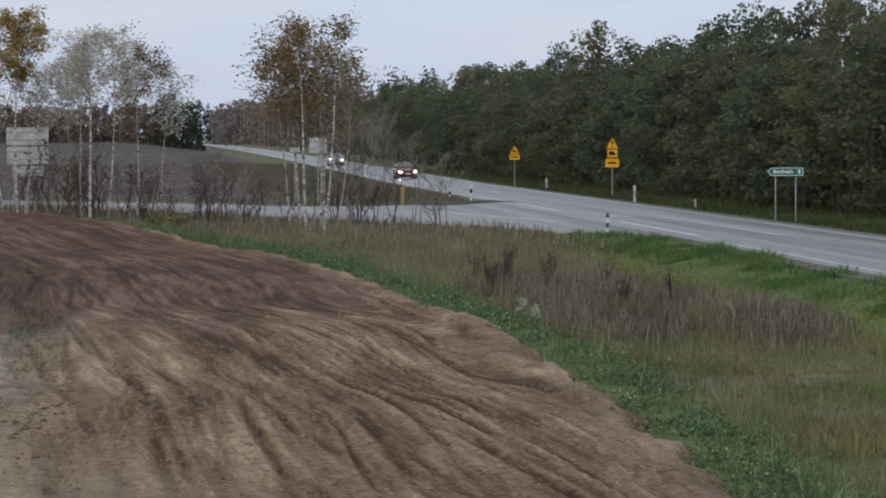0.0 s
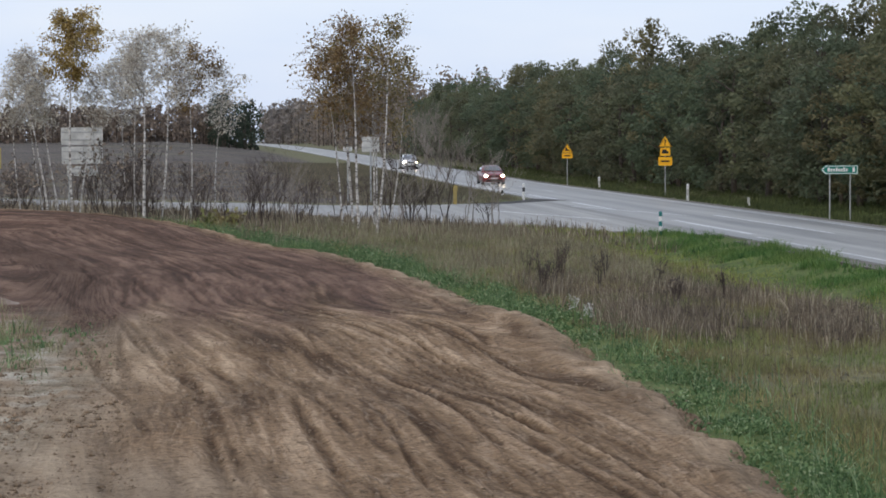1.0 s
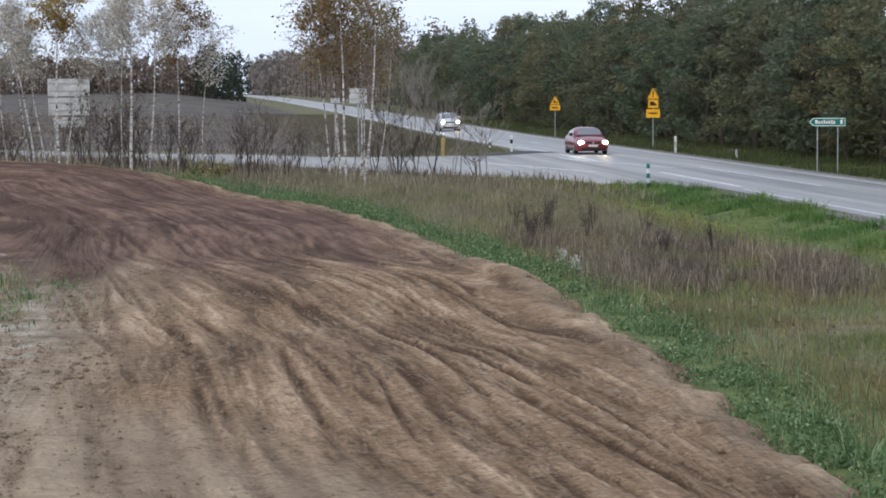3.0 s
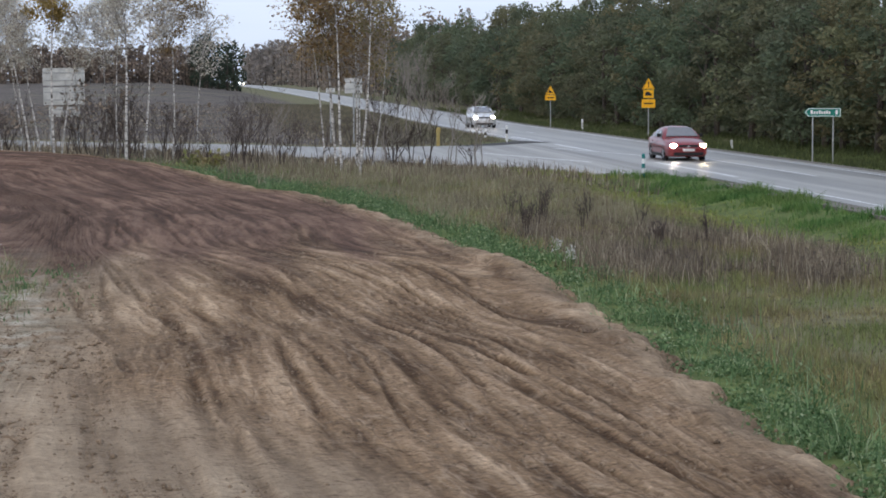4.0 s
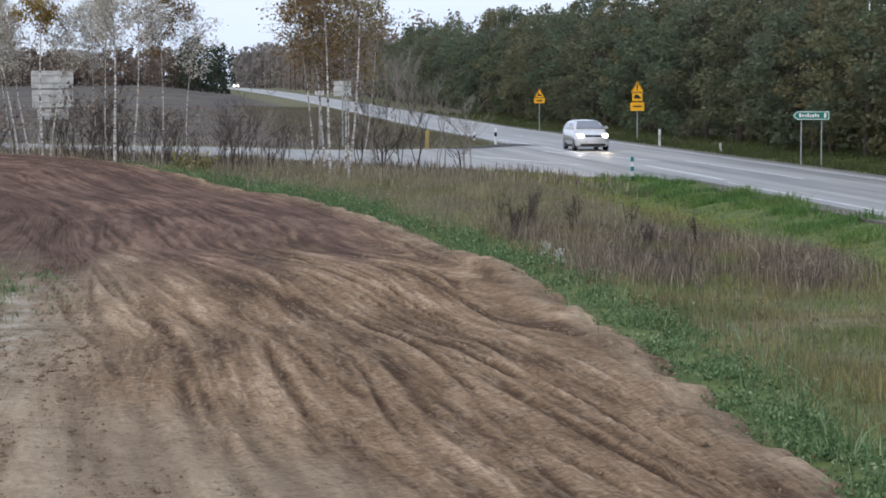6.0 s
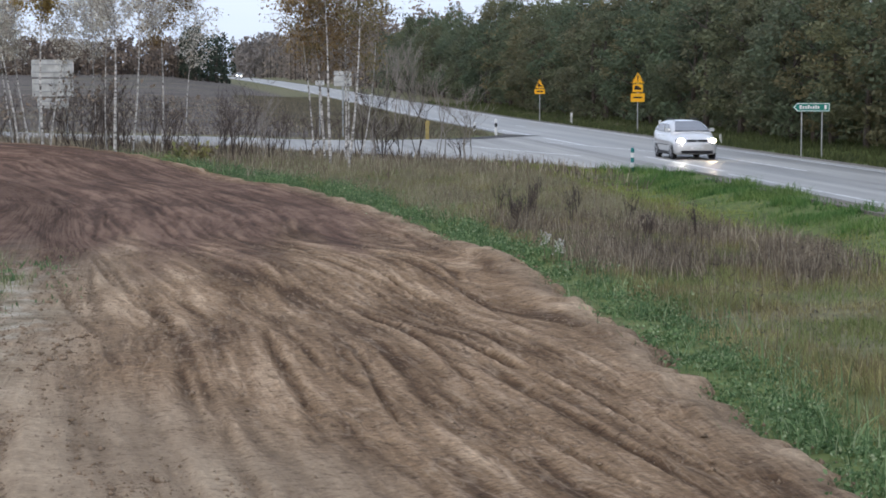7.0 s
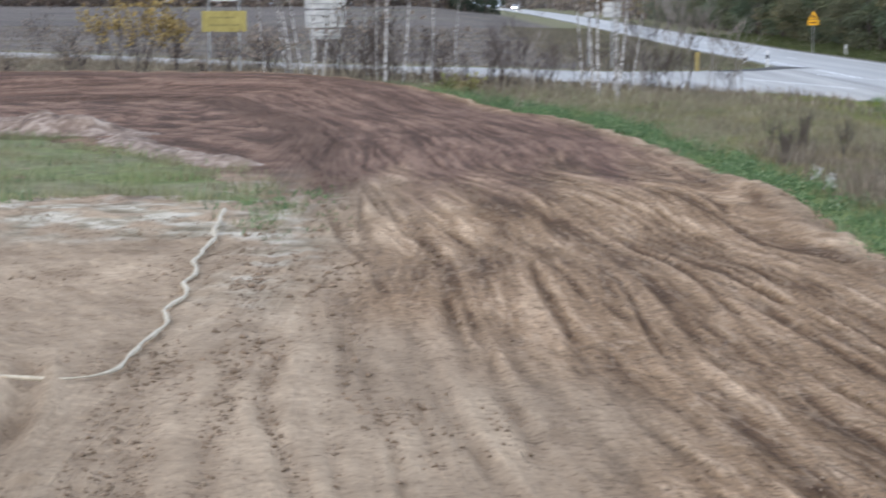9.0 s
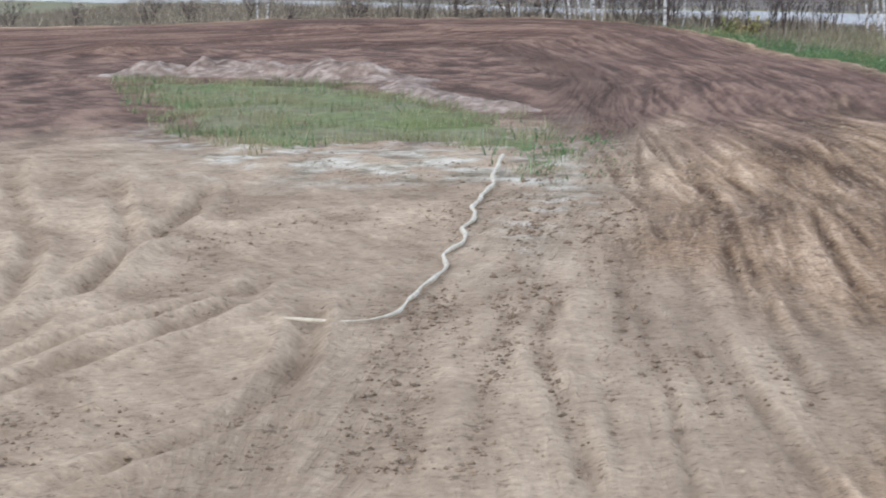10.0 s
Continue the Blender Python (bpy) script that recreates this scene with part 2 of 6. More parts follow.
M_CORNER = blades_mat("olive_field_grass", [(0.0, (0.12, 0.108, 0.082)), (0.6, (0.19, 0.172, 0.125)), (1.0, (0.28, 0.25, 0.18))], 0.12)
M_FLOWER = simple("dry_seed_heads", [(0.3, (0.46, 0.44, 0.40)), (0.7, (0.66, 0.64, 0.60))], 8, 0.9)
M_LEAF_FOREST = [
    blades_mat("forest_leaves_dark", [(0.0, (0.130, 0.148, 0.100)), (0.6, (0.155, 0.178, 0.118)), (1.0, (0.19, 0.210, 0.138))], 0.25, 0.35, 1.0),
    blades_mat("forest_leaves_olive", [(0.0, (0.148, 0.154, 0.104)), (0.6, (0.182, 0.184, 0.120)), (1.0, (0.225, 0.215, 0.140))], 0.25, 0.35, 1.0),
    blades_mat("forest_leaves_green", [(0.0, (0.122, 0.154, 0.106)), (0.6, (0.148, 0.186, 0.126)), (1.0, (0.180, 0.220, 0.145))], 0.25, 0.35, 1.0)]
M_LEAF_BROWN = blades_mat("autumn_leaves", [(0.0, (0.150, 0.096, 0.050)), (0.5, (0.252, 0.168, 0.090)), (1.0, (0.396, 0.288, 0.156))], 0.9)
# birch leaves whitened: the bloom of sky between twigs is in their colour
M_LEAF_SKY_BLOOM = blades_mat("birch_leaves_sky_bloom", [(0.0, (0.42, 0.37, 0.31)), (0.4, (0.64, 0.59, 0.53)), (1.0, (0.84, 0.82, 0.78))], 0.9, 0.45)
M_LEAF_OLIVE = blades_mat("birch_leaves_olive", [(0.0, (0.127, 0.121, 0.057)), (0.5, (0.230, 0.190, 0.092)), (1.0, (0.380, 0.299, 0.161))], 0.9)
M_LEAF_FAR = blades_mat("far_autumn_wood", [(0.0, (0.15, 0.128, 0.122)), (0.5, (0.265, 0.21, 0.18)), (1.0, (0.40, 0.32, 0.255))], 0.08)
# distance haze put into the leaf colours of the next two, paler and greyer
M_LEAF_MID_HAZE = blades_mat("distant_roadside_wood", [(0.0, (0.20, 0.175, 0.165)), (0.5, (0.30, 0.25, 0.22)), (1.0, (0.40, 0.33, 0.27))], 0.06)
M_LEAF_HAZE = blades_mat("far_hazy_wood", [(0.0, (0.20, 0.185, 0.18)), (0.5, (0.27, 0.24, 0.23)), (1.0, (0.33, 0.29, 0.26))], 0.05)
M_LEAF_YELLOW = blades_mat("yellow_leaves", [(0.0, (0.230, 0.155, 0.057)), (0.5, (0.405, 0.284, 0.101)), (1.0, (0.567, 0.446, 0.203))], 0.9)
M_CONIFER = blades_mat("conifer_needles", [(0.0, (0.032, 0.050, 0.036)), (1.0, (0.081, 0.104, 0.076))], 0.3)
M_BARK = simple("dark_bark", [(0.3, (0.045, 0.036, 0.030)), (0.7, (0.115, 0.095, 0.080))], 5, 0.9, bumpy=0.6)
M_TWIG = simple("bare_twigs", [(0.3, (0.039, 0.029, 0.026)), (0.7, (0.098, 0.076, 0.065))], 3, 0.9)
M_TWIG_PALE = simple("pale_twigs", [(0.3, (0.19, 0.165, 0.145)), (0.7, (0.34, 0.305, 0.27))], 3, 0.9)


def birch_mat():
    m, n, l, b = material("birch_bark", 0.75, 0, 0.25)
    f = noise_node(n, l, coords(n, l, (2.0, 2.0, 7.0)), 1.6, 5, 0.7)
    l.new(ramp(n, l, f, [(0.38, (0.045, 0.038, 0.034)), (0.47, (0.36, 0.335, 0.31)), (0.64, (0.76, 0.73, 0.70))]), b.inputs["Base Color"])
    return m


M_BIRCH = birch_mat()
M_STEEL = simple("galvanised_steel", [(0.3, (0.30, 0.31, 0.31)), (0.7, (0.46, 0.47, 0.47))], 6, 0.55, 0.4)
M_SIGN_YELLOW = simple("yellow_sign_face", [(0.3, (0.82, 0.40, 0.012)), (0.7, (0.90, 0.47, 0.02))], 3, 0.45)
M_SIGN_LEMON = simple("lemon_board_face", [(0.3, (0.60, 0.51, 0.10)), (0.7, (0.74, 0.65, 0.16))], 3, 0.6)
M_SIGN_DRAB = simple("drab_yellow_board", [(0.3, (0.30, 0.25, 0.08)), (0.7, (0.48, 0.40, 0.14))], 2.0, 0.7)
M_FADED = simple("faded_sign_print", [(0.3, (0.22, 0.19, 0.07)), (0.7, (0.34, 0.29, 0.10))], 5, 0.6)
M_BLACK = simple("black_sign_print", [(0.3, (0.012, 0.012, 0.012)), (0.7, (0.025, 0.025, 0.025))], 5, 0.5)
M_SIGN_GREEN = simple("green_sign_face", [(0.3, (0.008, 0.17, 0.13)), (0.7, (0.014, 0.22, 0.175))], 3, 0.45)
M_WHITE = simple("white_plastic", [(0.3, (0.66, 0.66, 0.66)), (0.7, (0.82, 0.82, 0.82))], 4, 0.5)
M_TEAL = simple("teal_plastic", [(0.3, (0.012, 0.14, 0.14)), (0.7, (0.02, 0.20, 0.19))], 4, 0.5)
M_BACK = simple("weathered_sign_back", [(0.3, (0.36, 0.36, 0.35)), (0.55, (0.54, 0.54, 0.52)), (0.75, (0.68, 0.67, 0.64))], 2.2, 0.7)
M_YPOST = simple("yellow_marker_plastic", [(0.3, (0.30, 0.23, 0.08)), (0.7, (0.46, 0.36, 0.14))], 5, 0.6)
M_RED_PAINT = paint("dark_red_car_paint", (0.21, 0.016, 0.020), 0.3, 0.0, 0.6)
M_SILVER_PAINT = paint("silver_car_paint", (0.72, 0.72, 0.72), 0.28, 0.4, 1.0)
M_GLASS = paint("car_glass", (0.13, 0.13, 0.14), 0.08, 0.0, 1.0)
M_TYRE = simple("tyre_rubber", [(0.3, (0.014, 0.014, 0.014)), (0.7, (0.03, 0.03, 0.03))], 9, 0.85)
M_RIM = paint("alloy_rim", (0.42, 0.42, 0.43), 0.35, 0.8)
M_TRIM = simple("black_car_trim", [(0.3, (0.012, 0.012, 0.013)), (0.7, (0.026, 0.026, 0.027))], 9, 0.5)
M_LAMP = emit("lit_headlamp", (1.0, 0.93, 0.80), 90.0)
M_LAMP_WARM = emit("lit_headlamp_warm", (1.0, 0.80, 0.50), 80.0)
M_PLATE = simple("plate_white", [(0.3, (0.7, 0.7, 0.7)), (0.7, (0.8, 0.8, 0.8))], 9, 0.4)
M_HOSE = simple("sandy_hose", [(0.3, (0.38, 0.32, 0.23)), (0.7, (0.60, 0.54, 0.42))], 9, 0.8, bumpy=0.3)
M_SAND = simple("pale_sand_heap", [(0.32, (0.10, 0.068, 0.050)), (0.5, (0.215, 0.155, 0.118)), (0.72, (0.40, 0.325, 0.26))], 2.8, 0.95, bumpy=0.9)

# dark asphalt colour for the painted shade at the junction's edge
M_DARK_PATCH = simple("shaded_asphalt_edge", [(0.3, (0.035, 0.032, 0.028)), (0.7, (0.075, 0.068, 0.06))], 2, 0.8, bumpy=0.3)
M_CLOD = simple("earth_clod", [(0.3, (0.13, 0.090, 0.058)), (0.7, (0.34, 0.245, 0.165))], 5, 0.95, bumpy=0.6)


# ---- building helpers ----
def part(name, bm, mat, parent=None, label=""):
    """Links a bmesh as one mesh object under a thing."""
    me = bpy.data.meshes.new(name)
    bm.to_mesh(me)
    bm.free()
    me.materials.append(mat)
    ob = new(name, me)
    if parent is not None:
        ob.parent = parent
    return tagged(ob, label)


def raw(name, verts, faces, mat, parent=None, smooth=True):
    me = bpy.data.meshes.new(name)
    me.from_pydata(verts, [], faces)
    me.materials.append(mat)
    if smooth:
        me.polygons.foreach_set("use_smooth", [True] * len(me.polygons))
    ob = new(name, me)
    if parent is not None:
        ob.parent = parent
    return ob


def thing(name, m, label, category, group="", kind=""):
    e = new(name)
    e.empty_display_size = 0.2
    e.matrix_basis = m
    return tagged(e, label, category, group, kind)


def box(bm, x0, x1, y0, y1, z0, z1, bev=0.0):
    r = bmesh.ops.create_cube(bm, size=1.0, matrix=Matrix.LocRotScale(((x0 + x1) / 2, (y0 + y1) / 2, (z0 + z1) / 2), None, (x1 - x0, y1 - y0, z1 - z0)))
    if bev:
        es = list({e for v in r["verts"] for e in v.link_edges})
        bmesh.ops.bevel(bm, geom=es, offset=bev, segments=2, affect="EDGES")
    return bm


def tube(bm, pts, radii, sides=7):
    """A tapered tube through points."""
    rings = []
    pts = [Vector(p) for p in pts]
    for i, p in enumerate(pts):
        d = (pts[min(i + 1, len(pts) - 1)] - pts[max(i - 1, 0)]).normalized()
        a = d.orthogonal().normalized() if abs(d.z) < 0.99 else Vector((1, 0, 0))
        b = d.cross(a)
        rings.append([bm.verts.new(p + (a * math.cos(k * 2 * math.pi / sides) + b * math.sin(k * 2 * math.pi / sides)) * radii[i]) for k in range(sides)])
    for r0, r1 in zip(rings, rings[1:]):
        for k in range(sides):
            bm.faces.new((r0[k], r0[(k + 1) % sides], r1[(k + 1) % sides], r1[k]))
    bm.faces.new(rings[-1])
    bm.faces.new(rings[0][::-1])
    return bm


def smoothstep(a, b, x):
    t = np.clip((np.asarray(x, float) - a) / (b - a), 0, 1)
    return t * t * (3 - 2 * t)


def poly_np(pts, step=0.5):
    """A polyline, densely resampled: points and arc length."""
    p = np.array(pts, float)
    d = np.concatenate([[0], np.cumsum(np.linalg.norm(np.diff(p, axis=0), axis=1))])
    s = np.arange(0, d[-1], step)
    q = np.stack([np.interp(s, d, p[:, k]) for k in range(p.shape[1])], 1)
    for _ in range(6):
        q[1:-1] = (q[:-2] + 2 * q[1:-1] + q[2:]) / 4
    return q, s


def near(q, s, x, y):
    """Distance to a polyline, its arc length there, and the side (positive: left of its way)."""
    x, y = np.asarray(x, float).ravel(), np.asarray(y, float).ravel()
    d, a, side = np.empty(len(x)), np.empty(len(x)), np.empty(len(x))
    tan = np.gradient(q[:, :2], axis=0)
    for i in range(0, len(x), 4000):
        dx, dy = x[i:i + 4000, None] - q[None, :, 0], y[i:i + 4000, None] - q[None, :, 1]
        r = dx * dx + dy * dy
        k = r.argmin(1)
        j = np.arange(len(k))
        along = (tan[k, 0] * dx[j, k] + tan[k, 1] * dy[j, k]) / np.hypot(tan[k, 0], tan[k, 1])
        a[i:i + 4000] = s[k] + np.clip(along, -0.6, 0.6)
        cr = tan[k, 0] * dy[j, k] - tan[k, 1] * dx[j, k]
        ln = np.hypot(tan[k, 0], tan[k, 1])
        far = np.sqrt(r[j, k])
        side[i:i + 4000] = np.sign(cr)
        d[i:i + 4000] = np.where(far < 1.0, np.abs(cr) / ln, far)
    return d, a, side


def inside(pts, x, y):
    p = np.array(pts, float)
    x, y = np.asarray(x, float), np.asarray(y, float)
    hit = np.zeros(x.shape, bool)
    for (x0, y0), (x1, y1) in zip(p, np.roll(p, -1, 0)):
        c = (y0 > y) != (y1 > y)
        with np.errstate(divide="ignore", invalid="ignore"):
            hit ^= c & (x < (x1 - x0) * (y - y0) / (y1 - y0 + 1e-12) + x0)
    return hit


def noise_np(x, y, sx, sy, seed=0.0):
    return np.array([noise.noise((a * sx, b * sy, seed)) for a, b in zip(np.ravel(x), np.ravel(y))])


# ---- the plan: the road runs along y ----
# outer edge of the dirt track, from beside the camera round the far bend
OUTER = [(5.4, -6), (5.4, 10), (5.43, 16.3), (5.45, 22.2), (5.67, 26.8), (5.62, 32), (5.4, 38.4), (4.85, 43.4), (4.1, 53), (2.9, 59.5),
         (1.1, 65.5), (-1.5, 76), (-4.0, 80), (-8.4, 81), (-12.5, 82), (-17, 81.5), (-25, 77), (-32, 75), (-46, 68), (-60, 50)]
OUT_Q, OUT_S = poly_np(OUTER)
DIRT = OUTER + [(-60, -6)]
ISLAND = [(-2.75, 33.0), (-3.6, 36.7), (-4.8, 41.7), (-6.0, 43.4), (-8.1, 47.3), (-10.3, 51.2), (-13.4, 52.2), (-15.9, 54.0), (-18.2, 54.2), (-14.5, 43.8), (-12.1, 38.6), (-9.4, 33.5),
          (-8.2, 31.6), (-7.7, 34.0), (-7.0, 34.9), (-5.8, 34.4), (-4.8, 32.8), (-4.2, 30.4), (-3.4, 28.8), (-2.8, 30.0)]
ISL_Q, ISL_S = poly_np(ISLAND + [ISLAND[0]], 0.4)
HOSE = [(-4.01, 31.23), (-3.78, 27.67), (-3.71, 26.11), (-3.52, 24.40), (-3.57, 23.77), (-3.40, 22.59), (-3.46, 21.85), (-3.32, 20.84), (-3.38, 19.73), (-3.36, 18.80), (-3.37, 17.95), (-3.52, 17.62), (-3.67, 17.43), (-3.84, 17.48), (-4.37, 17.67)]
# single tyre tracks through the sand
TRACKS = [[(-6.6, 14.6), (-6.0, 16.85), (-5.59, 18.1), (-5.1, 19.6), (-4.9, 21.5)], [(-4.9, 11.4), (-4.5, 12.1), (-3.8, 13.5), (-3.67, 14.8), (-3.83, 16.3), (-4.2, 18.2), (-4.6, 20.0)],
          [(-7.2, 16.6), (-6.85, 18.95), (-7.2, 21.3), (-7.4, 25.0), (-8.2, 29)], [(-6.3, 13.6), (-5.5, 16.15), (-5.2, 17.4), (-4.98, 19.2), (-5.5, 21.5)],
          [(-12.5, 32), (-11.0, 28), (-8.6, 22.5), (-7.3, 18.4), (-7.1, 15)], [(-10.4, 31), (-9.4, 28), (-7.55, 23), (-6.7, 19.1), (-6.6, 16)]]
# road: centre line (x, y, z)
ROAD = [(21.2, -60, 0), (21.2, 0, 0), (21.2, 60, 0), (21.2, 120, 0), (21.0, 160, 0.02), (20.6, 220, 0.3), (19.2, 300, 0.85), (16.6, 380, 1.5), (13.6, 470, 2.1), (10.6, 600, 2.6), (6.0, 800, 2.9), (-6, 1300, 2.9)]
ROAD_NP = np.array(ROAD)
SIDE_NEAR = [(17.6, 70), (15.6, 73.2), (13.9, 76.3), (8.1, 86), (1.7, 97), (-6, 107), (-14, 116), (-26, 129), (-60, 158), (-120, 200)]
SIDE_FAR = [(17.6, 115), (14.5, 109), (10, 106), (5.5, 107), (1.7, 113), (-6.5, 118), (-16, 129), (-30, 145), (-62, 174), (-122, 218)]


def road_x(y):
    return np.interp(y, ROAD_NP[:, 1], ROAD_NP[:, 0])


def road_z(y):
    return np.interp(y, ROAD_NP[:, 1], ROAD_NP[:, 2])


def base_height(x, y):
    """Broad shape of the land, before the track."""
    x, y = np.asarray(x, float), np.asarray(y, float)
    z = road_z(y)
    z = z + 1.9 * smoothstep(110, 420, y) * smoothstep(14, -8, x - (road_x(y) - 21.2))
    off = x - (road_x(y) - 21.2)
    z = z - 0.45 * np.exp(-((off - 14.2) / 1.5) ** 2) * smoothstep(78, 66, y)
    z = z - 0.25 * np.exp(-((off - 28.5) / 1.6) ** 2)
    z = z + 1.7 * np.exp(-(x * x + (y + 0.5) ** 2) / 22.0)
    z = z + 1.6 * smoothstep(60, 260, np.abs(x - 10)) * smoothstep(40, 200, y)
    return z


def track_lift(x, y):
    """Height of the dirt over the land: rollers along the lane, a berm round the far bend, heaps."""
    d, s, side = near(OUT_Q, OUT_S, x, y)
    ins = np.where(side > 0, d, -d)
    lift = 0.10 + 0.03 * np.sin(y * 0.55 + 0.25 * x)
    lift = lift + 0.13 * np.exp(-((y - 33.5 - 0.25 * x) / 3.4) ** 2) + 0.04 * np.exp(-((y - 24.5) / 2.6) ** 2) + 0.45 * np.exp(-((x + 22.5) / 2.4) ** 2 - ((y - 69) / 1.6) ** 2) - 0.03 * np.exp(-((y - 28.5) / 2.4) ** 2)
    bend = smoothstep(62, 78, y) * smoothstep(2, -9, x)
    lift = lift + bend * (0.75 * np.exp(-(np.maximum(ins - 0.8, 0) / 5.0) ** 2))
    return lift, ins, s


# ---- ground ----
def axis(spans):
    out = []
    for a, b, st in spans:
        out.extend(np.arange(a, b, st))
    out.append(spans[-1][1])
    return np.array(out)


def grid_faces(nx, ny, keep=None):
    i, j = np.meshgrid(np.arange(nx - 1), np.arange(ny - 1), indexing="ij")
    a = (i * ny + j).ravel()
    f = np.stack([a, a + ny, a + ny + 1, a + 1], 1)
    if keep is not None:
        f = f[keep[f].any(1)]
    return f


def sheet(name, verts, faces, mat):
    """A mesh from arrays, shaded smooth."""
    used = np.unique(faces)
    back = np.full(len(verts), -1)
    back[used] = np.arange(len(used))
    v, f = verts[used], back[faces]
    me = bpy.data.meshes.new(name)
    k = f.shape[1]
    me.vertices.add(len(v))
    me.vertices.foreach_set("co", np.ascontiguousarray(v, dtype=np.float32).ravel())
    me.loops.add(f.size)
    me.loops.foreach_set("vertex_index", np.ascontiguousarray(f, dtype=np.int32).ravel())
    me.polygons.add(len(f))
    me.polygons.foreach_set("loop_start", np.arange(0, f.size, k, dtype=np.int32))
    me.polygons.foreach_set("use_smooth", np.ones(len(f), bool))
    me.update(calc_edges=True)
    me.validate()
    me.materials.append(mat)
    return new(name, me), used


def colour_attr(ob, name, rgb):
    at = ob.data.attributes.new(name, "FLOAT_COLOR", "POINT")
    at.data.foreach_set("color", np.concatenate([rgb, np.ones((len(rgb), 1))], 1).astype(np.float32).ravel())


def float_attr(ob, name, val):
    at = ob.data.attributes.new(name, "FLOAT", "POINT")
    at.data.foreach_set("value", np.asarray(val, np.float32))


def ground_z(x, y):
    """The land as laid: under the dirt it is sunk, away from it it lies at its own height with small unevenness."""
    z = base_height(x, y)
    d, s, side = near(OUT_Q, OUT_S, x, y)
    ins = np.where((side > 0) & (np.asarray(y) < 90), d, -d)
    bend = smoothstep(62, 78, y) * smoothstep(2, -9, x)
    z = z + bend * 0.6 * np.exp(-(d / 2.0) ** 2)
    return z - 0.4 * smoothstep(0.25, 1.0, ins), ins


def build_ground():
    xs = axis([(-2600, -600, 200), (-600, -120, 30), (-120, -50, 5), (-50, 36, 0.55), (36, 130, 5), (130, 600, 30), (600, 2600, 200)])
    ys = axis([(-600, -40, 40), (-40, 8, 2.0), (8, 125, 0.6), (125, 330, 4), (330, 1000, 20), (1000, 4600, 200)])
    X, Y = np.meshgrid(xs, ys, indexing="ij")
    x, y = X.ravel(), Y.ravel()
    z, ins = ground_z(x, y)
    rough = noise_np(x, y, 0.35, 0.35, 3.0) * 0.06 + noise_np(x, y, 1.3, 1.3, 5.0) * 0.03
    off = x - (road_x(y) - 21.2)
    tarmac = smoothstep(15.6, 16.8, off) * smoothstep(26.4, 25.6, off)
    lim_n = np.interp(x, [p[0] for p in SIDE_NEAR[::-1]], [p[1] for p in SIDE_NEAR[::-1]])
    lim_f = np.interp(x, [p[0] for p in SIDE_FAR[::-1]], [p[1] for p in SIDE_FAR[::-1]])
    side = (off < 17.6) * smoothstep(lim_n - 1.5, lim_n, y) * smoothstep(lim_f + 1.5, lim_f, y)
    flat = np.maximum(tarmac, side)
    z = z + rough * (1 - flat) - 0.05 * flat
    field = (off < 13.5) * smoothstep(lim_f + 3, lim_f + 6, y) * smoothstep(800, 620, y) * smoothstep(15, 12, off + (y - 120) * 0.012)
    field = field * np.clip(1.2 + noise_np(x, y, 0.03, 0.08, 9.0), 0, 1)
    green = np.clip(smoothstep(11.5, 14.5, off) * (1 - 0.95 * smoothstep(90, 140, y)) + 1.2 * np.exp(-((ins + 0.5) / 0.9) ** 2) + 0.5 * noise_np(x, y, 0.12, 0.12, 7.0), 0, 1)
    f = grid_faces(len(xs), len(ys))
    ob, used = sheet("ground", np.stack([x, y, z], 1), f, M_GROUND)
    colour_attr(ob, "zone", np.stack([field, green, 0 * field], 1)[used])
    tagged(ob, "rough autumn meadow and ploughed field land", "ground", kind="structure")


def rut_pattern(ins, s, x, y):
    """Tyre grooves that follow the outer edge of the lane, 0 groove to 1 ridge."""
    wob = noise_np(s, ins, 0.10, 0.35, 11.0) * 0.22
    u = ins + wob - 0.12 * (np.minimum(y, 42) - 22) * smoothstep(0.2, 1.6, ins)
    r = 0.53 + 0.16 * noise_np(u, s, 1.4, 0.12, 1.0) + 0.15 * noise_np(u, s, 3.4, 0.20, 2.0) + 0.12 * noise_np(u, s, 8.0, 0.45, 4.0)
    rng = np.random.default_rng(12)
    edge = 0.7 + 0.6 * noise_np(x, y, 2.0, 1.2, 7.0)
    for k in range(210):
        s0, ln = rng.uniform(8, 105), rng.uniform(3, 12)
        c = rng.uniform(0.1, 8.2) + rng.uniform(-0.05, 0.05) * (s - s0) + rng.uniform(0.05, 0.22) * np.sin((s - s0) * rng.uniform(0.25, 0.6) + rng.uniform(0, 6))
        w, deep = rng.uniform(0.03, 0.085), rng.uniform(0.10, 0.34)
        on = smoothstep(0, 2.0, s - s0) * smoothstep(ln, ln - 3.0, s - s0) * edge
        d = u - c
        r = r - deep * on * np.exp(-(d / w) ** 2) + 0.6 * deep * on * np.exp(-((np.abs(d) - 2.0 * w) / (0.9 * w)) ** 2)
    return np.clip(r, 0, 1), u


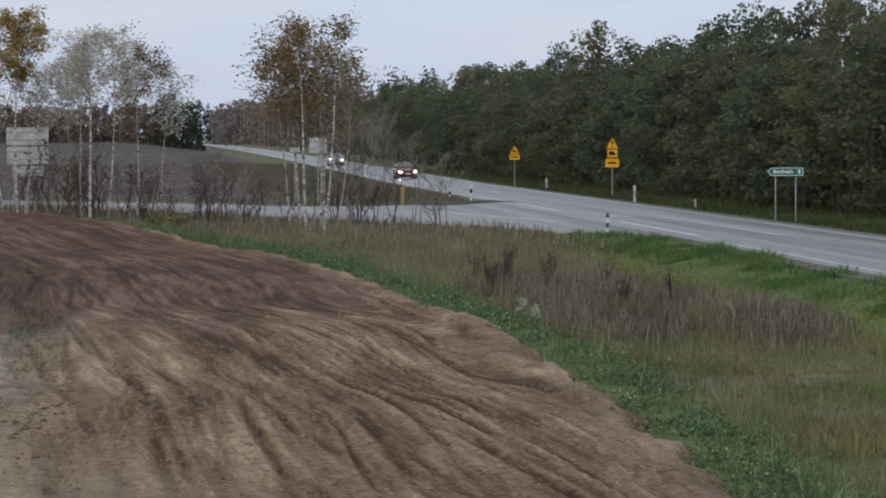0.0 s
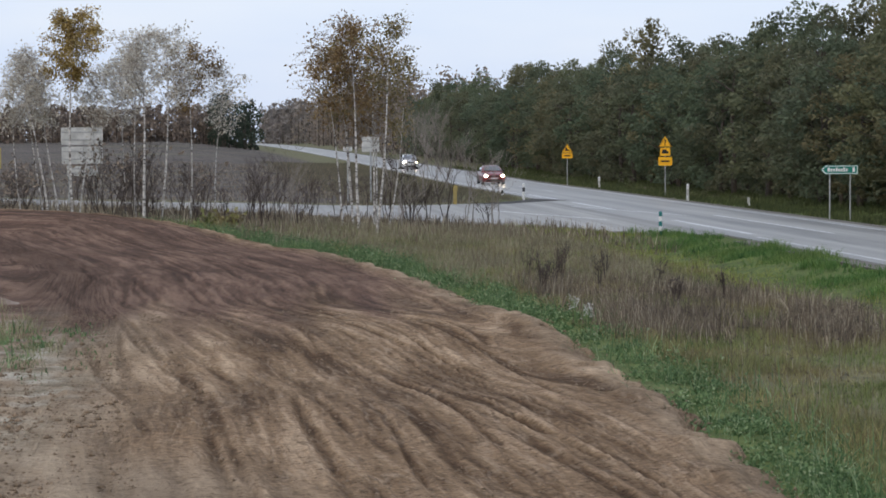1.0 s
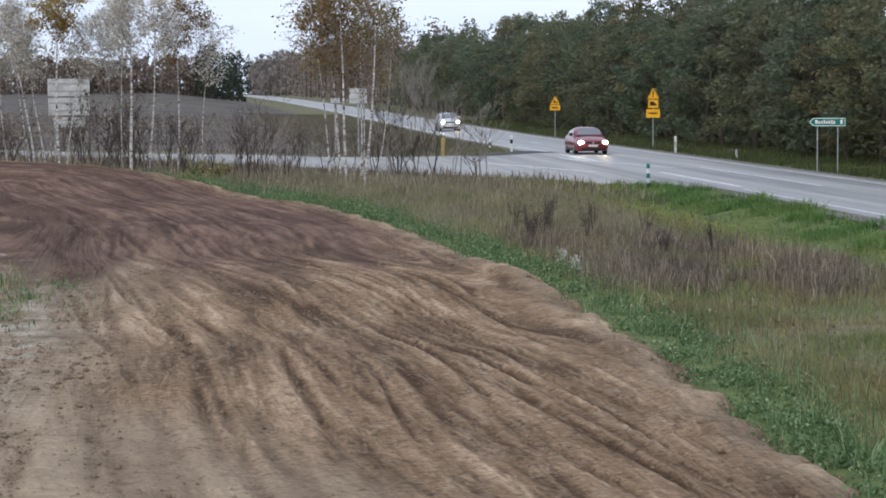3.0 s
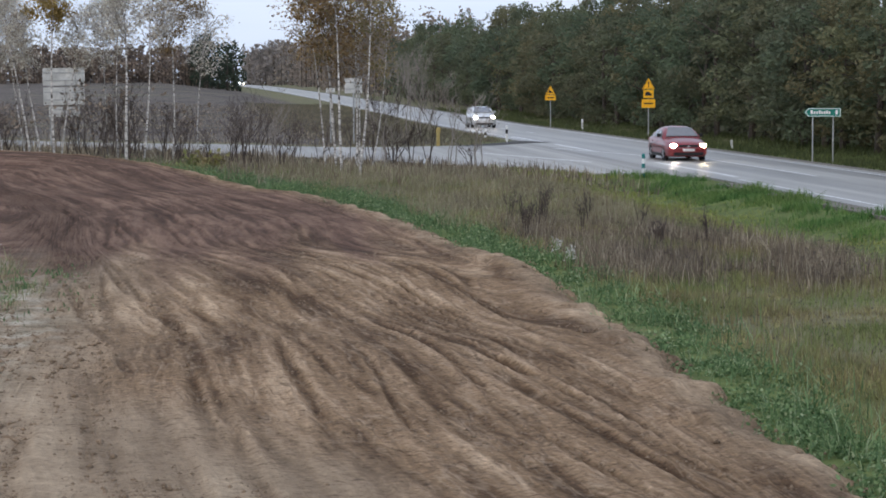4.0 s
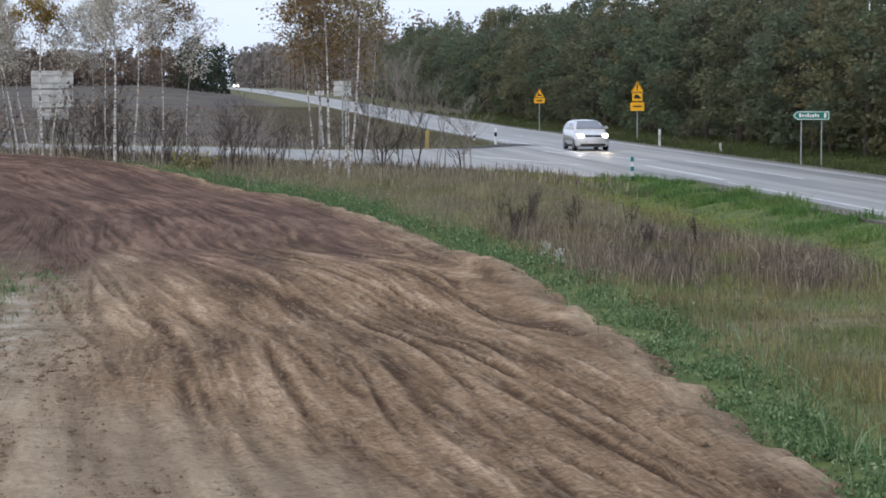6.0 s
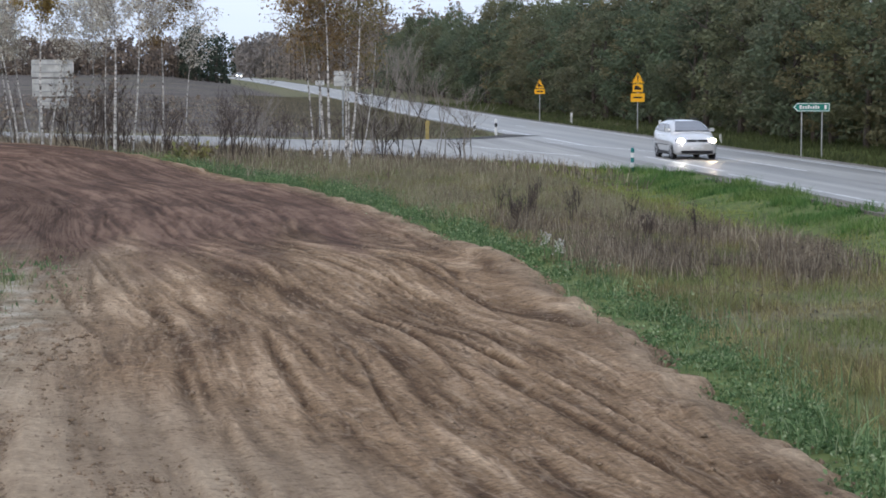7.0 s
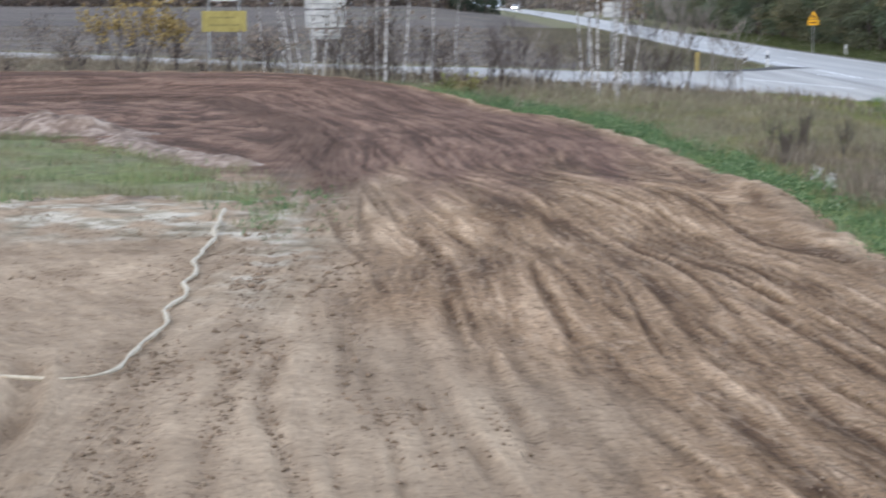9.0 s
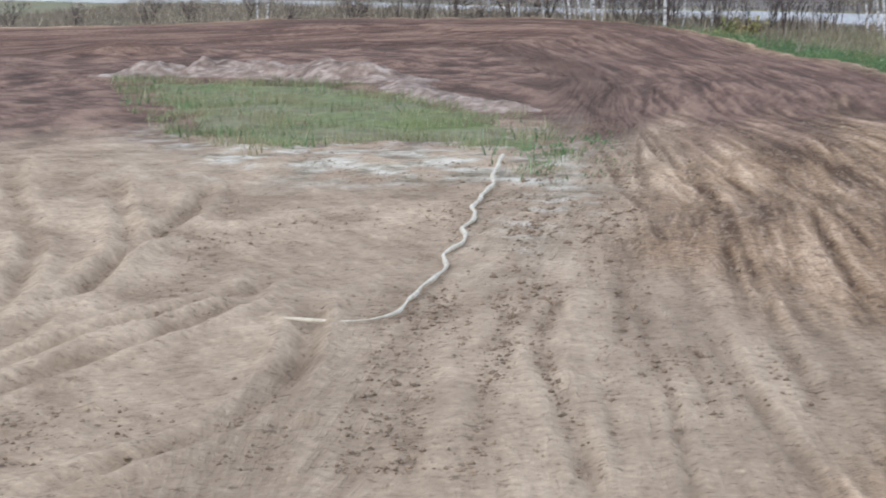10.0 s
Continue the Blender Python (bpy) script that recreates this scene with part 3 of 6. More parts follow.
def build_dirt():
    xs = axis([(-60, -20, 0.6), (-20, -9, 0.2), (-9, -2.5, 0.095), (-2.5, 6.4, 0.055)])
    ys = axis([(-6, 11, 0.6), (11, 40, 0.11), (40, 84, 0.26)])
    X, Y = np.meshgrid(xs, ys, indexing="ij")
    x, y = X.ravel(), Y.ravel()
    lift, ins, s = track_lift(x, y)
    jag = 0.20 * noise_np(x, y, 0.9, 0.6, 21.0) + 0.26 * noise_np(x, y, 3.3, 2.2, 22.0)
    edge = ins + jag
    di, si, sd = near(ISL_Q, ISL_S, x, y)
    isl = np.where(inside(ISLAND, x, y), -di, di) + 2 * jag
    lane = smoothstep(0.2, 1.0, edge) * smoothstep(10.5, 8.0, ins)
    rut, flow = rut_pattern(ins, s, x, y)
    swirl = np.clip(0.5 + 0.35 * noise_np(x + 0.45 * y, y - 0.5 * x, 0.9, 0.25, 31.0) + 0.3 * noise_np(x, y, 1.4, 0.8, 32.0) + 0.15 * noise_np(x, y, 5, 5, 33.0), 0, 1)
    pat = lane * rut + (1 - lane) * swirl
    tyre = np.zeros(len(x))
    for k, line in enumerate(TRACKS):
        q, qs = poly_np(line, 0.25)
        d, a, _ = near(q, qs, x, y)
        fade = smoothstep(0, 2, a) * smoothstep(qs[-1], qs[-1] - 2, a) * (0.7 + 0.5 * noise_np(x, y, 0.7, 0.7, 40.0 + k))
        tyre = tyre + fade * (0.055 * np.exp(-((d - 0.22) / 0.12) ** 2) - 0.045 * np.exp(-(d / 0.11) ** 2))
        pat = np.clip(pat + fade * (0.30 * np.exp(-((d - 0.22) / 0.10) ** 2) - 0.30 * np.exp(-(d / 0.12) ** 2)), 0, 1)
    clods = np.maximum(noise_np(x, y, 4.5, 4.5, 41.0) - 0.25, 0) * smoothstep(6.0, 8.5, ins)
    z = base_height(x, y) + lift + (pat - 0.5) * (0.10 + 0.05 * lane) + tyre + clods * 0.09
    z = z - 0.55 * smoothstep(0.25, -0.45, edge)
    z = z + 0.13 * np.exp(-((edge - 0.45) / 0.32) ** 2) * (0.5 + 0.7 * noise_np(x, y, 0.9, 0.9, 23.0))
    ok = edge > -0.35
    near_left = smoothstep(6.0, 8.4, ins + 1.1 * noise_np(x, y, 0.6, 0.35, 51.0) + 2.6 * smoothstep(24, 17, y)) * smoothstep(60, 40, y)
    rim = 0.65 * np.exp(-((edge - 0.30) / 0.30) ** 2) * smoothstep(70, 55, y)
    tan = np.clip(near_left + rim, 0, 1)
    pale = np.exp(-(np.maximum(isl, 0) / 1.0) ** 2) * smoothstep(46, 40, y) * smoothstep(-15, -11, x) * smoothstep(-1.5, -4.0, x)
    pale = np.clip(pale + 0.9 * np.exp(-(((x + 2.7) / 0.6) ** 2 + ((y - 26) / 3.5) ** 2)) + 1.1 * np.exp(-(((x + 6.2) / 2.4) ** 2 + ((y - 31.0) / 2.6) ** 4)), 0, 1)
    pale = pale * smoothstep(-0.42, 0.35, noise_np(x, y, 1.1, 0.9, 52.0) + 0.6 * noise_np(x, y, 3, 2, 53.0))
    damp = smoothstep(31, 42, y + 5 * noise_np(x, y, 0.9, 0.10, 54.0) + 2.5 * noise_np(x, y, 2.4, 0.2, 57.0) + 0.8 * np.minimum(ins, 7) - 5.5)
    finger = np.clip(0.75 + 1.1 * noise_np(flow, s, 2.2, 0.12, 58.0), 0, 1)
    hollow = 0.62 * np.exp(-((x + 0.1) / 1.9) ** 2 - ((y - 24.6) / 2.6) ** 2) + 0.15 * np.exp(-((x - 2.4) / 1.5) ** 2 - ((y - 22.5) / 3.0) ** 2) + 0.35 * np.exp(-((x + 0.9) / 0.8) ** 2 - ((y - 33.0) / 2.0) ** 2)
    blot = smoothstep(0.12, 0.5, noise_np(x, y, 0.4, 0.13, 55.0)) * smoothstep(1.0, 2.5, ins) * smoothstep(8.5, 6.5, ins) * 0.45
    worn = 0.20 * smoothstep(5.0, 2.0, ins) * smoothstep(0.3, 1.0, edge)
    low = (blot + hollow + worn) * finger
    damp = np.clip(damp * smoothstep(0.1, 1.2, edge) * 0.95 + 0.12 * low, 0, 1)
    # colour value from rut height: darker grooves, lighter ridges, as painted shade
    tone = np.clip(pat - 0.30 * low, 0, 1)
    f = grid_faces(len(xs), len(ys), ok)
    turn = smoothstep(7.4, 9.6, ins)
    fu = flow * (1 - turn) + turn * (0.8 * x + 0.55 * y + 1.2 * noise_np(x, y, 0.18, 0.18, 56.0))
    fv = s * (1 - turn) + turn * (0.8 * y - 0.55 * x) * 2.2
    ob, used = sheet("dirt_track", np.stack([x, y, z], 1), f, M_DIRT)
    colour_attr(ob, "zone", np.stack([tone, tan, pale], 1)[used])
    float_attr(ob, "damp", damp[used])
    fa = ob.data.attributes.new("flow", "FLOAT_VECTOR", "POINT")
    fa.data.foreach_set("vector", np.stack([fu, fv, 0 * fu], 1)[used].astype(np.float32).ravel())
    tagged(ob, "rutted brown dirt motocross track with tyre grooves", "dirt track", kind="structure")


def dirt_top(x, y):
    x, y = np.atleast_1d(np.asarray(x, float)), np.atleast_1d(np.asarray(y, float))
    lift, ins, s = track_lift(x, y)
    return base_height(x, y) + lift


def build_island():
    """The grassy hump inside the bend, with its heap of sand along the far rim."""
    xs, ys = axis([(-21, 0, 0.18)]), axis([(28, 62, 0.2)])
    X, Y = np.meshgrid(xs, ys, indexing="ij")
    x, y = X.ravel(), Y.ravel()
    d, s, _ = near(ISL_Q, ISL_S, x, y)
    deep = np.where(inside(ISLAND, x, y), d, -d) + 0.5 * noise_np(x, y, 0.6, 0.6, 61.0)
    z = dirt_top(x, y) - 0.25 + 0.31 * smoothstep(-0.6, 1.6, deep) + 0.07 * noise_np(x, y, 0.7, 0.7, 62.0) + 0.04 * noise_np(x, y, 2.5, 2.5, 63.0)
    f = grid_faces(len(xs), len(ys), deep > -0.8)
    ob, used = sheet("grass_island", np.stack([x, y, z], 1), f, M_GROUND)
    colour_attr(ob, "zone", np.stack([0 * x, np.clip(0.35 + noise_np(x, y, 0.4, 0.4, 64.0), 0, 1), 0 * x], 1)[used])
    tagged(ob, "low grassy island inside the dirt bend", "grass island", kind="structure")
    return lambda px, py: float(dirt_top(px, py)[0] + 0.2)


def sand_heap(pts, width, height, seed):
    """A lumpy heap of thrown-up sand along a line."""
    q, s = poly_np(pts, 0.3)
    x0, y0, x1, y1 = q[:, 0].min() - width * 2, q[:, 1].min() - width * 2, q[:, 0].max() + width * 2, q[:, 1].max() + width * 2
    xs, ys = np.arange(x0, x1, 0.14), np.arange(y0, y1, 0.18)
    X, Y = np.meshgrid(xs, ys, indexing="ij")
    x, y = X.ravel(), Y.ravel()
    d, a, _ = near(q, s, x, y)
    end = smoothstep(0, 1.5, a) * smoothstep(s[-1], s[-1] - 1.5, a)
    lump = 0.75 + 0.7 * noise_np(x, y, 0.8, 0.8, seed) + 0.4 * noise_np(x, y, 2.4, 2.4, seed + 1)
    h = height * np.exp(-(d / width) ** 2) * lump * (0.35 + 0.65 * end)
    z = dirt_top(x, y) - 0.12 + h + 0.05 * noise_np(x, y, 5, 5, seed + 2)
    f = grid_faces(len(xs), len(ys), h > 0.07)
    ob, _ = sheet("sand_mound", np.stack([x, y, z], 1), f, M_SAND)
    tagged(ob, "lumpy heap of pale thrown-up sand", "sand heap")


# ---- roads ----
def ribbon(name, left, right, mat, zoff, zf):
    """A strip between two lines of equal count, with a skirt for thickness."""
    n = len(left)
    v, f = [], []
    for (ax, ay), (bx, by) in zip(left, right):
        for k in range(5):
            t = k / 4
            x, y = ax + (bx - ax) * t, ay + (by - ay) * t
            v.append((x, y, zf(x, y) + zoff))
        v.append((ax, ay, zf(ax, ay) + zoff - 0.25))
        v.append((bx, by, zf(bx, by) + zoff - 0.25))
    for i in range(n - 1):
        a, b = 7 * i, 7 * (i + 1)
        for k in range(4):
            f.append((a + k, a + k + 1, b + k + 1, b + k))
        f.append((a + 5, a, b, b + 5))
        f.append((a + 4, a + 6, b + 6, b + 4))
    ob = raw(name, v, f, mat, None, False)
    return ob


def build_roads():
    ys = axis([(-60, 200, 4), (200, 1300, 15)])
    zr = lambda x, y: float(base_height(x, y)) if y < 118 and x < 17.5 else float(road_z(y))
    ob = ribbon("road", [(road_x(y) - 3.6, y) for y in ys], [(road_x(y) + 3.5, y) for y in ys], M_ROAD, 0.03, lambda x, y: float(road_z(y)))
    tagged(ob, "damp grey asphalt main road", "road", kind="structure")
    a, b = poly_np(SIDE_NEAR, 1.0)[0], poly_np(SIDE_FAR, 1.0)[0]
    k = np.linspace(0, 1, 120)
    pick = lambda q: [(float(np.interp(t, np.linspace(0, 1, len(q)), q[:, 0])), float(np.interp(t, np.linspace(0, 1, len(q)), q[:, 1]))) for t in k]
    ob = ribbon("side_road", pick(a), pick(b), M_SIDE, 0.025, lambda x, y: float(base_height(x, y)))
    tagged(ob, "damp grey asphalt side road joining at a wide mouth", "road", kind="structure")
    for sx, y0, y1, nm in ((-3.95, -60, 70, "near"), (3.85, -60, 900, "far")):
        yy = np.arange(y0, y1, 6)
        ob = ribbon("shoulder_" + nm, [(road_x(y) + sx - 0.4, y) for y in yy], [(road_x(y) + sx + 0.4, y) for y in yy], M_GRAVEL, 0.015, lambda x, y: float(road_z(y)))
        tagged(ob, "narrow gravel road shoulder", "shoulder", kind="structure")

    # dark sheet laid over the asphalt edge as its shadow
    v = [(x, y, 0.045) for x, y in ((12.5, 106.2), (15.0, 107.6), (17.4, 110.8), (19.0, 112.0), (18.4, 113.6), (17.4, 115.6), (16.2, 112.4), (14.2, 109.2))]
    ob = raw("edge_shade_patch", v, [tuple(range(8))], M_DARK_PATCH, None, False)
    tagged(ob, "dark patch painting the shaded asphalt edge at the junction's corner", "asphalt patch", kind="structure")

    def line(x0, y0, x1, y1, w, zo=0.036):
        n = max(2, int(abs(y1 - y0) / 6) + 2)
        L = [(x0 + (x1 - x0) * t - w / 2 + road_x(y0 + (y1 - y0) * t) - 21.2, y0 + (y1 - y0) * t) for t in np.linspace(0, 1, n)]
        R = [(x + w, y) for x, y in L]
        v = [(x, y, float(road_z(y)) + zo) for x, y in L] + [(x, y, float(road_z(y)) + zo) for x, y in R]
        f = [(i, n + i, n + i + 1, i + 1) for i in range(n - 1)]
        ob = raw("road_marking", v, f, M_LINE, None, False)
        tagged(ob, "worn white painted road line", "road marking", "road markings", "structure")
    line(24.1, 20, 24.1, 500, 0.18)
    line(18.2, 20, 18.2, 68, 0.14)
    line(18.2, 117, 18.2, 500, 0.14)
    for y in (70, 96, 112):
        line(18.6, y, 18.6, y + 13, 0.24)
    for k in range(26):
        if 2 <= k <= 8:
            continue
        line(21.3, 24 + 12 * k, 21.3, 28 + 12 * k, 0.14)
    line(16.0, 84, 12.2, 98, 0.25)
    line(21.6, 70, 21.6, 88, 0.18)
    line(20.3, 88, 17.4, 102, 0.22)


# ---- grass, weeds ----
def blades(name, x, y, z, h, w, mat, label, category, lean=0.35, seed=0, bent=False):
    """Many single blades in one mesh."""
    rng = np.random.default_rng(seed)
    n = len(x)
    az, lz = rng.uniform(0, 2 * math.pi, n), rng.uniform(0, 2 * math.pi, n)
    lam = np.abs(rng.normal(0, lean, n)) * h
    base = np.stack([x, y, z - 0.03], 1)
    side = np.stack([np.cos(az), np.sin(az), 0 * az], 1) * (w / 2)[:, None]
    top = base + np.stack([np.cos(lz) * lam, np.sin(lz) * lam, h], 1)
    mid = base + np.stack([np.cos(lz) * lam * 0.3, np.sin(lz) * lam * 0.3, h * 0.55], 1)
    if not bent:
        ob, _ = sheet(name, np.stack([base - side * 1.25, base + side * 1.25, top], 1).reshape(-1, 3), np.arange(n * 3).reshape(-1, 3), mat)
        return tagged(ob, label, category, kind="stuff")
    v = np.stack([base - side, base + side, mid + side * 0.8, top, mid - side * 0.8], 1).reshape(-1, 3)
    a = np.arange(n) * 5
    f = np.stack([np.stack([a, a + 1, a + 2], 1), np.stack([a, a + 2, a + 4], 1), np.stack([a + 4, a + 2, a + 3], 1)], 1).reshape(-1, 3)
    ob, _ = sheet(name, v, f, mat)
    return tagged(ob, label, category, kind="stuff")


def sow(n, test, x0, x1, y0, y1, seed, clump=0.0):
    """Random places where test(x, y) gives a chance of at least a random number."""
    rng = np.random.default_rng(seed)
    x, y = rng.uniform(x0, x1, n), rng.uniform(y0, y1, n)
    p = test(x, y)
    if clump:
        p = p * np.clip(0.5 + clump * noise_np(x, y, 0.9, 0.9, seed + 0.5), 0, 1)
    k = rng.uniform(0, 1, n) < p
    return x[k], y[k]


def build_grass():
    def outside(x, y):
        d, s, side = near(OUT_Q, OUT_S, x, y)
        return np.where(side > 0, -d, d)
    rng = np.random.default_rng(77)
    # lush strip along the lane's edge: leafy clumps with grass between
    x, y = sow(56000, lambda x, y: np.exp(-((outside(x, y) - 0.36 - 0.012 * (y - 15)) / (0.42 + 0.008 * (y - 15))) ** 2) * smoothstep(83, 76, y), -4, 8.5, 12, 83, 1, 1.5)
    m = 26
    gz = ground_z(x, y)[0]
    rad = rng.uniform(0.06, 0.32, len(x)) * (1 + 1.3 * noise_np(x, y, 0.9, 0.7, 71.0)) * (1 + 0.006 * (y - 15))
    d = rng.normal(0, 1, (len(x), m, 3))
    d[:, :, 2] = np.abs(d[:, :, 2])
    d /= np.linalg.norm(d, axis=2)[:, :, None]
    d *= (rad[:, None] * rng.uniform(0.4, 1.05, (len(x), m)))[:, :, None]
    v, f = leaves_np((np.stack([x, y, gz - 0.02], 1)[:, None, :] + d).reshape(-1, 3), 0.029, rng)
    ob, _ = sheet("lush_weeds", v, f, M_LUSH)
    tagged(ob, "lush green weeds along the dirt track's edge", "weeds", kind="stuff")
    x, y = sow(120000, lambda x, y: np.exp(-((outside(x, y) - 0.6) / 0.8) ** 2) * smoothstep(82, 70, y), -4, 8.5, 12, 82, 1, 0.7)
    h = rng.uniform(0.08, 0.36, len(x)) * (1 + 1.1 * noise_np(x, y, 1.1, 1.1, 71.0))
    blades("edge_grass", x, y, ground_z(x, y)[0], h, rng.uniform(0.008, 0.022, len(x)), M_LUSH, "short green grass along the dirt track's edge", "grass", 0.8, 11, True)
    # faded meadow
    x, y = sow(420000, lambda x, y: smoothstep(0.5, 1.4, outside(x, y)) * smoothstep(12.8, 11.4, x), 3, 14, 12, 70, 2, 0.45)
    h = rng.uniform(0.08, 0.24, len(x)) * (1 + 0.9 * noise_np(x, y, 0.5, 0.5, 72.0))
    blades("meadow_grass", x, y, ground_z(x, y)[0], h, rng.uniform(0.006, 0.018, len(x)), M_MIXED, "faded green and straw meadow grass", "grass", 0.75, 12)
    # dry tall grass towards the road
    dry = [(5.3, 46), (4.9, 56), (3.2, 64), (1.0, 74), (4, 80), (10.5, 73), (11.4, 64), (11.0, 52), (10.2, 44), (8.5, 46)]
    x, y = sow(120000, lambda x, y: inside(dry, x, y) * smoothstep(0.5, 1.2, outside(x, y)), 0, 14, 43, 81, 3, 1.2)
    h = rng.uniform(0.16, 0.46, len(x)) * (1 + 0.6 * noise_np(x, y, 0.4, 0.4, 73.0))
    blades("dry_grass", x, y, ground_z(x, y)[0], h, rng.uniform(0.012, 0.03, len(x)), M_DRY, "tall dry straw-coloured grass", "grass", 0.6, 13)
    # dark withered weeds
    dark = [(6.9, 33.5), (6.7, 40), (6.6, 47.5), (8.2, 48), (9.6, 45), (11.6, 43), (13.0, 40), (12.2, 35.5), (10.4, 31.5), (8.8, 31.5)]
    dark_q, dark_s = poly_np(dark + [dark[0]], 0.4)

    def weedy(x, y):
        d, _, _ = near(dark_q, dark_s, x, y)
        deep = np.where(inside(dark, x, y), d, -d) + 1.1 * noise_np(x, y, 0.45, 0.3, 70.0)
        return 1.0 * smoothstep(-0.8, 1.2, deep) * smoothstep(0.6, 1.3, outside(x, y))
    x, y = sow(95000, weedy, 5.8, 14.5, 28, 52, 4, 1.3)
    h = rng.uniform(0.12, 0.52, len(x)) * (1 + 0.6 * noise_np(x, y, 0.8, 0.5, 74.0))
    blades("withered_weeds", x, y, ground_z(x, y)[0], h, rng.uniform(0.008, 0.02, len(x)), M_WEED, "stand of dark brown withered weeds", "weeds", 0.35, 14, True)
    # upright dead stalks with small dark heads, scattered through the meadow
    x, y = sow(9000, lambda x, y: smoothstep(1.0, 2.2, outside(x, y)) * smoothstep(13.5, 12, x) * np.clip(0.15 + 1.2 * noise_np(x, y, 0.35, 0.25, 85.0) + 0.5 * weedy(x, y), 0, 1), 6, 14, 15, 60, 31)
    h = rng.uniform(0.22, 0.62, len(x))
    blades("dead_stalks", x, y, ground_z(x, y)[0], h, rng.uniform(0.007, 0.013, len(x)), M_WEED, "upright dead brown stalks in the meadow", "weeds", 0.12, 32)
    dots = np.stack([x, y, ground_z(x, y)[0] + 0.93 * h], 1)[:, None, :] + rng.normal(0, 0.022, (len(x), 4, 3))
    v, f = leaves_np(dots.reshape(-1, 3), 0.015, rng)
    ob, _ = sheet("seed_heads", v, f, M_BARK)
    tagged(ob, "small dark seed heads on dead stalks", "weeds", kind="stuff")
    # yellowed grass on the flat, rich green on the bank below the road
    on_verge = lambda x, y: smoothstep(17.4, 17.0, x) * smoothstep(24, 30, y) * (x + (y - 72) * 0.55 < 16.5)
    x, y = sow(110000, lambda x, y: smoothstep(10.6, 12.0, x + 0.8 * noise_np(x, y, 0.3, 0.12, 86.0)) * smoothstep(15.7, 14.5, x + 0.8 * noise_np(x, y, 0.5, 0.2, 87.0)) * on_verge(x, y), 10, 16, 22, 82, 5, 0.7)
    h = rng.uniform(0.04, 0.14, len(x)) * (1 + 0.9 * noise_np(x, y, 0.9, 0.5, 75.0))
    blades("verge_grass", x, y, ground_z(x, y)[0], h, rng.uniform(0.015, 0.032, len(x)), M_LAWN, "short yellowed green grass on the flat verge", "grass", 0.9, 15)
    x, y = sow(120000, lambda x, y: smoothstep(14.4, 15.5, x + 0.8 * noise_np(x, y, 0.5, 0.2, 87.0)) * on_verge(x, y), 12.5, 17.4, 22, 82, 51, 1.3)
    h = rng.uniform(0.07, 0.27, len(x)) * (1 + 1.1 * noise_np(x, y, 0.9, 0.5, 75.0))
    blades("bank_green", x, y, ground_z(x, y)[0], h, rng.uniform(0.015, 0.035, len(x)), M_GREEN, "rich green tufted grass on the road bank", "grass", 0.7, 25)
    # rough growth before the side road
    lim = lambda x: np.interp(x, [p[0] for p in SIDE_NEAR[::-1]], [p[1] for p in SIDE_NEAR[::-1]])
    x, y = sow(170000, lambda x, y: (y < lim(x) - 0.6) * smoothstep(0.3, 1.0, outside(x, y)) * (y > 66), -46, 15, 66, 140, 6, 1.2)
    h = rng.uniform(0.15, 0.55, len(x)) * (1 + 0.8 * noise_np(x, y, 0.35, 0.35, 76.0))
    blades("rough_grass", x, y, ground_z(x, y)[0], h, rng.uniform(0.02, 0.05, len(x)), M_WEED, "rough brown growth below the side road", "grass", 0.4, 16)
    x, y = sow(50000, lambda x, y: (y < lim(x) - 0.6) * smoothstep(0.2, 0.8, outside(x, y)) * (y > 72) * smoothstep(8, 2, outside(x, y)), -30, 8, 70, 100, 61, 1.5)
    h = rng.uniform(0.15, 0.4, len(x))
    blades("bank_grass", x, y, ground_z(x, y)[0], h, rng.uniform(0.02, 0.04, len(x)), M_MIXED, "thin grass on the back of the bend", "grass", 0.4, 17)
    x, y = sow(60000, lambda x, y: (y < lim(x) - 0.8) * (y > lim(x) - 9) * smoothstep(2, -8, x), -46, 2, 88, 150, 62, 1.6)
    h = rng.uniform(0.3, 0.95, len(x)) * (1 + 0.8 * noise_np(x, y, 0.3, 0.3, 77.0))
    blades("ditch_grass", x, y, ground_z(x, y)[0], h, rng.uniform(0.02, 0.045, len(x)), M_WEED, "tall dark grass in the ditch of the side road", "grass", 0.35, 23)
    # verge beyond the road, and the corner between the two roads
    x, y = sow(90000, lambda x, y: 1.0 * (x - road_x(y) > 4.3), 24, 33, 55, 230, 7, 0.8)
    blades("far_verge_grass", x, y, ground_z(x, y)[0], rng.uniform(0.12, 0.4, len(x)), rng.uniform(0.03, 0.06, len(x)), M_VERGE, "dull green grass under the forest edge", "grass", 0.4, 18)
    limf = lambda x: np.interp(x, [p[0] for p in SIDE_FAR[::-1]], [p[1] for p in SIDE_FAR[::-1]])
    x, y = sow(90000, lambda x, y: (y > limf(x) + 0.8) * (x < road_x(y) - 4.4) * smoothstep(4, 10, x + (y - 118) * 0.02), 3, 17, 105, 260, 8, 0.8)
    blades("corner_grass", x, y, ground_z(x, y)[0], rng.uniform(0.1, 0.32, len(x)), rng.uniform(0.03, 0.06, len(x)), M_CORNER, "grass in the corner between the roads", "grass", 0.4, 19)
    x, y = sow(90000, lambda x, y: (y > limf(x) + 1.0) * smoothstep(12, 6, x), -70, 12, 108, 240, 81, 1.4)
    blades("field_stubble", x, y, ground_z(x, y)[0], rng.uniform(0.08, 0.28, len(x)), rng.uniform(0.03, 0.07, len(x)), M_WEED, "dark stubble and weeds over the ploughed field", "stubble", 0.4, 20)
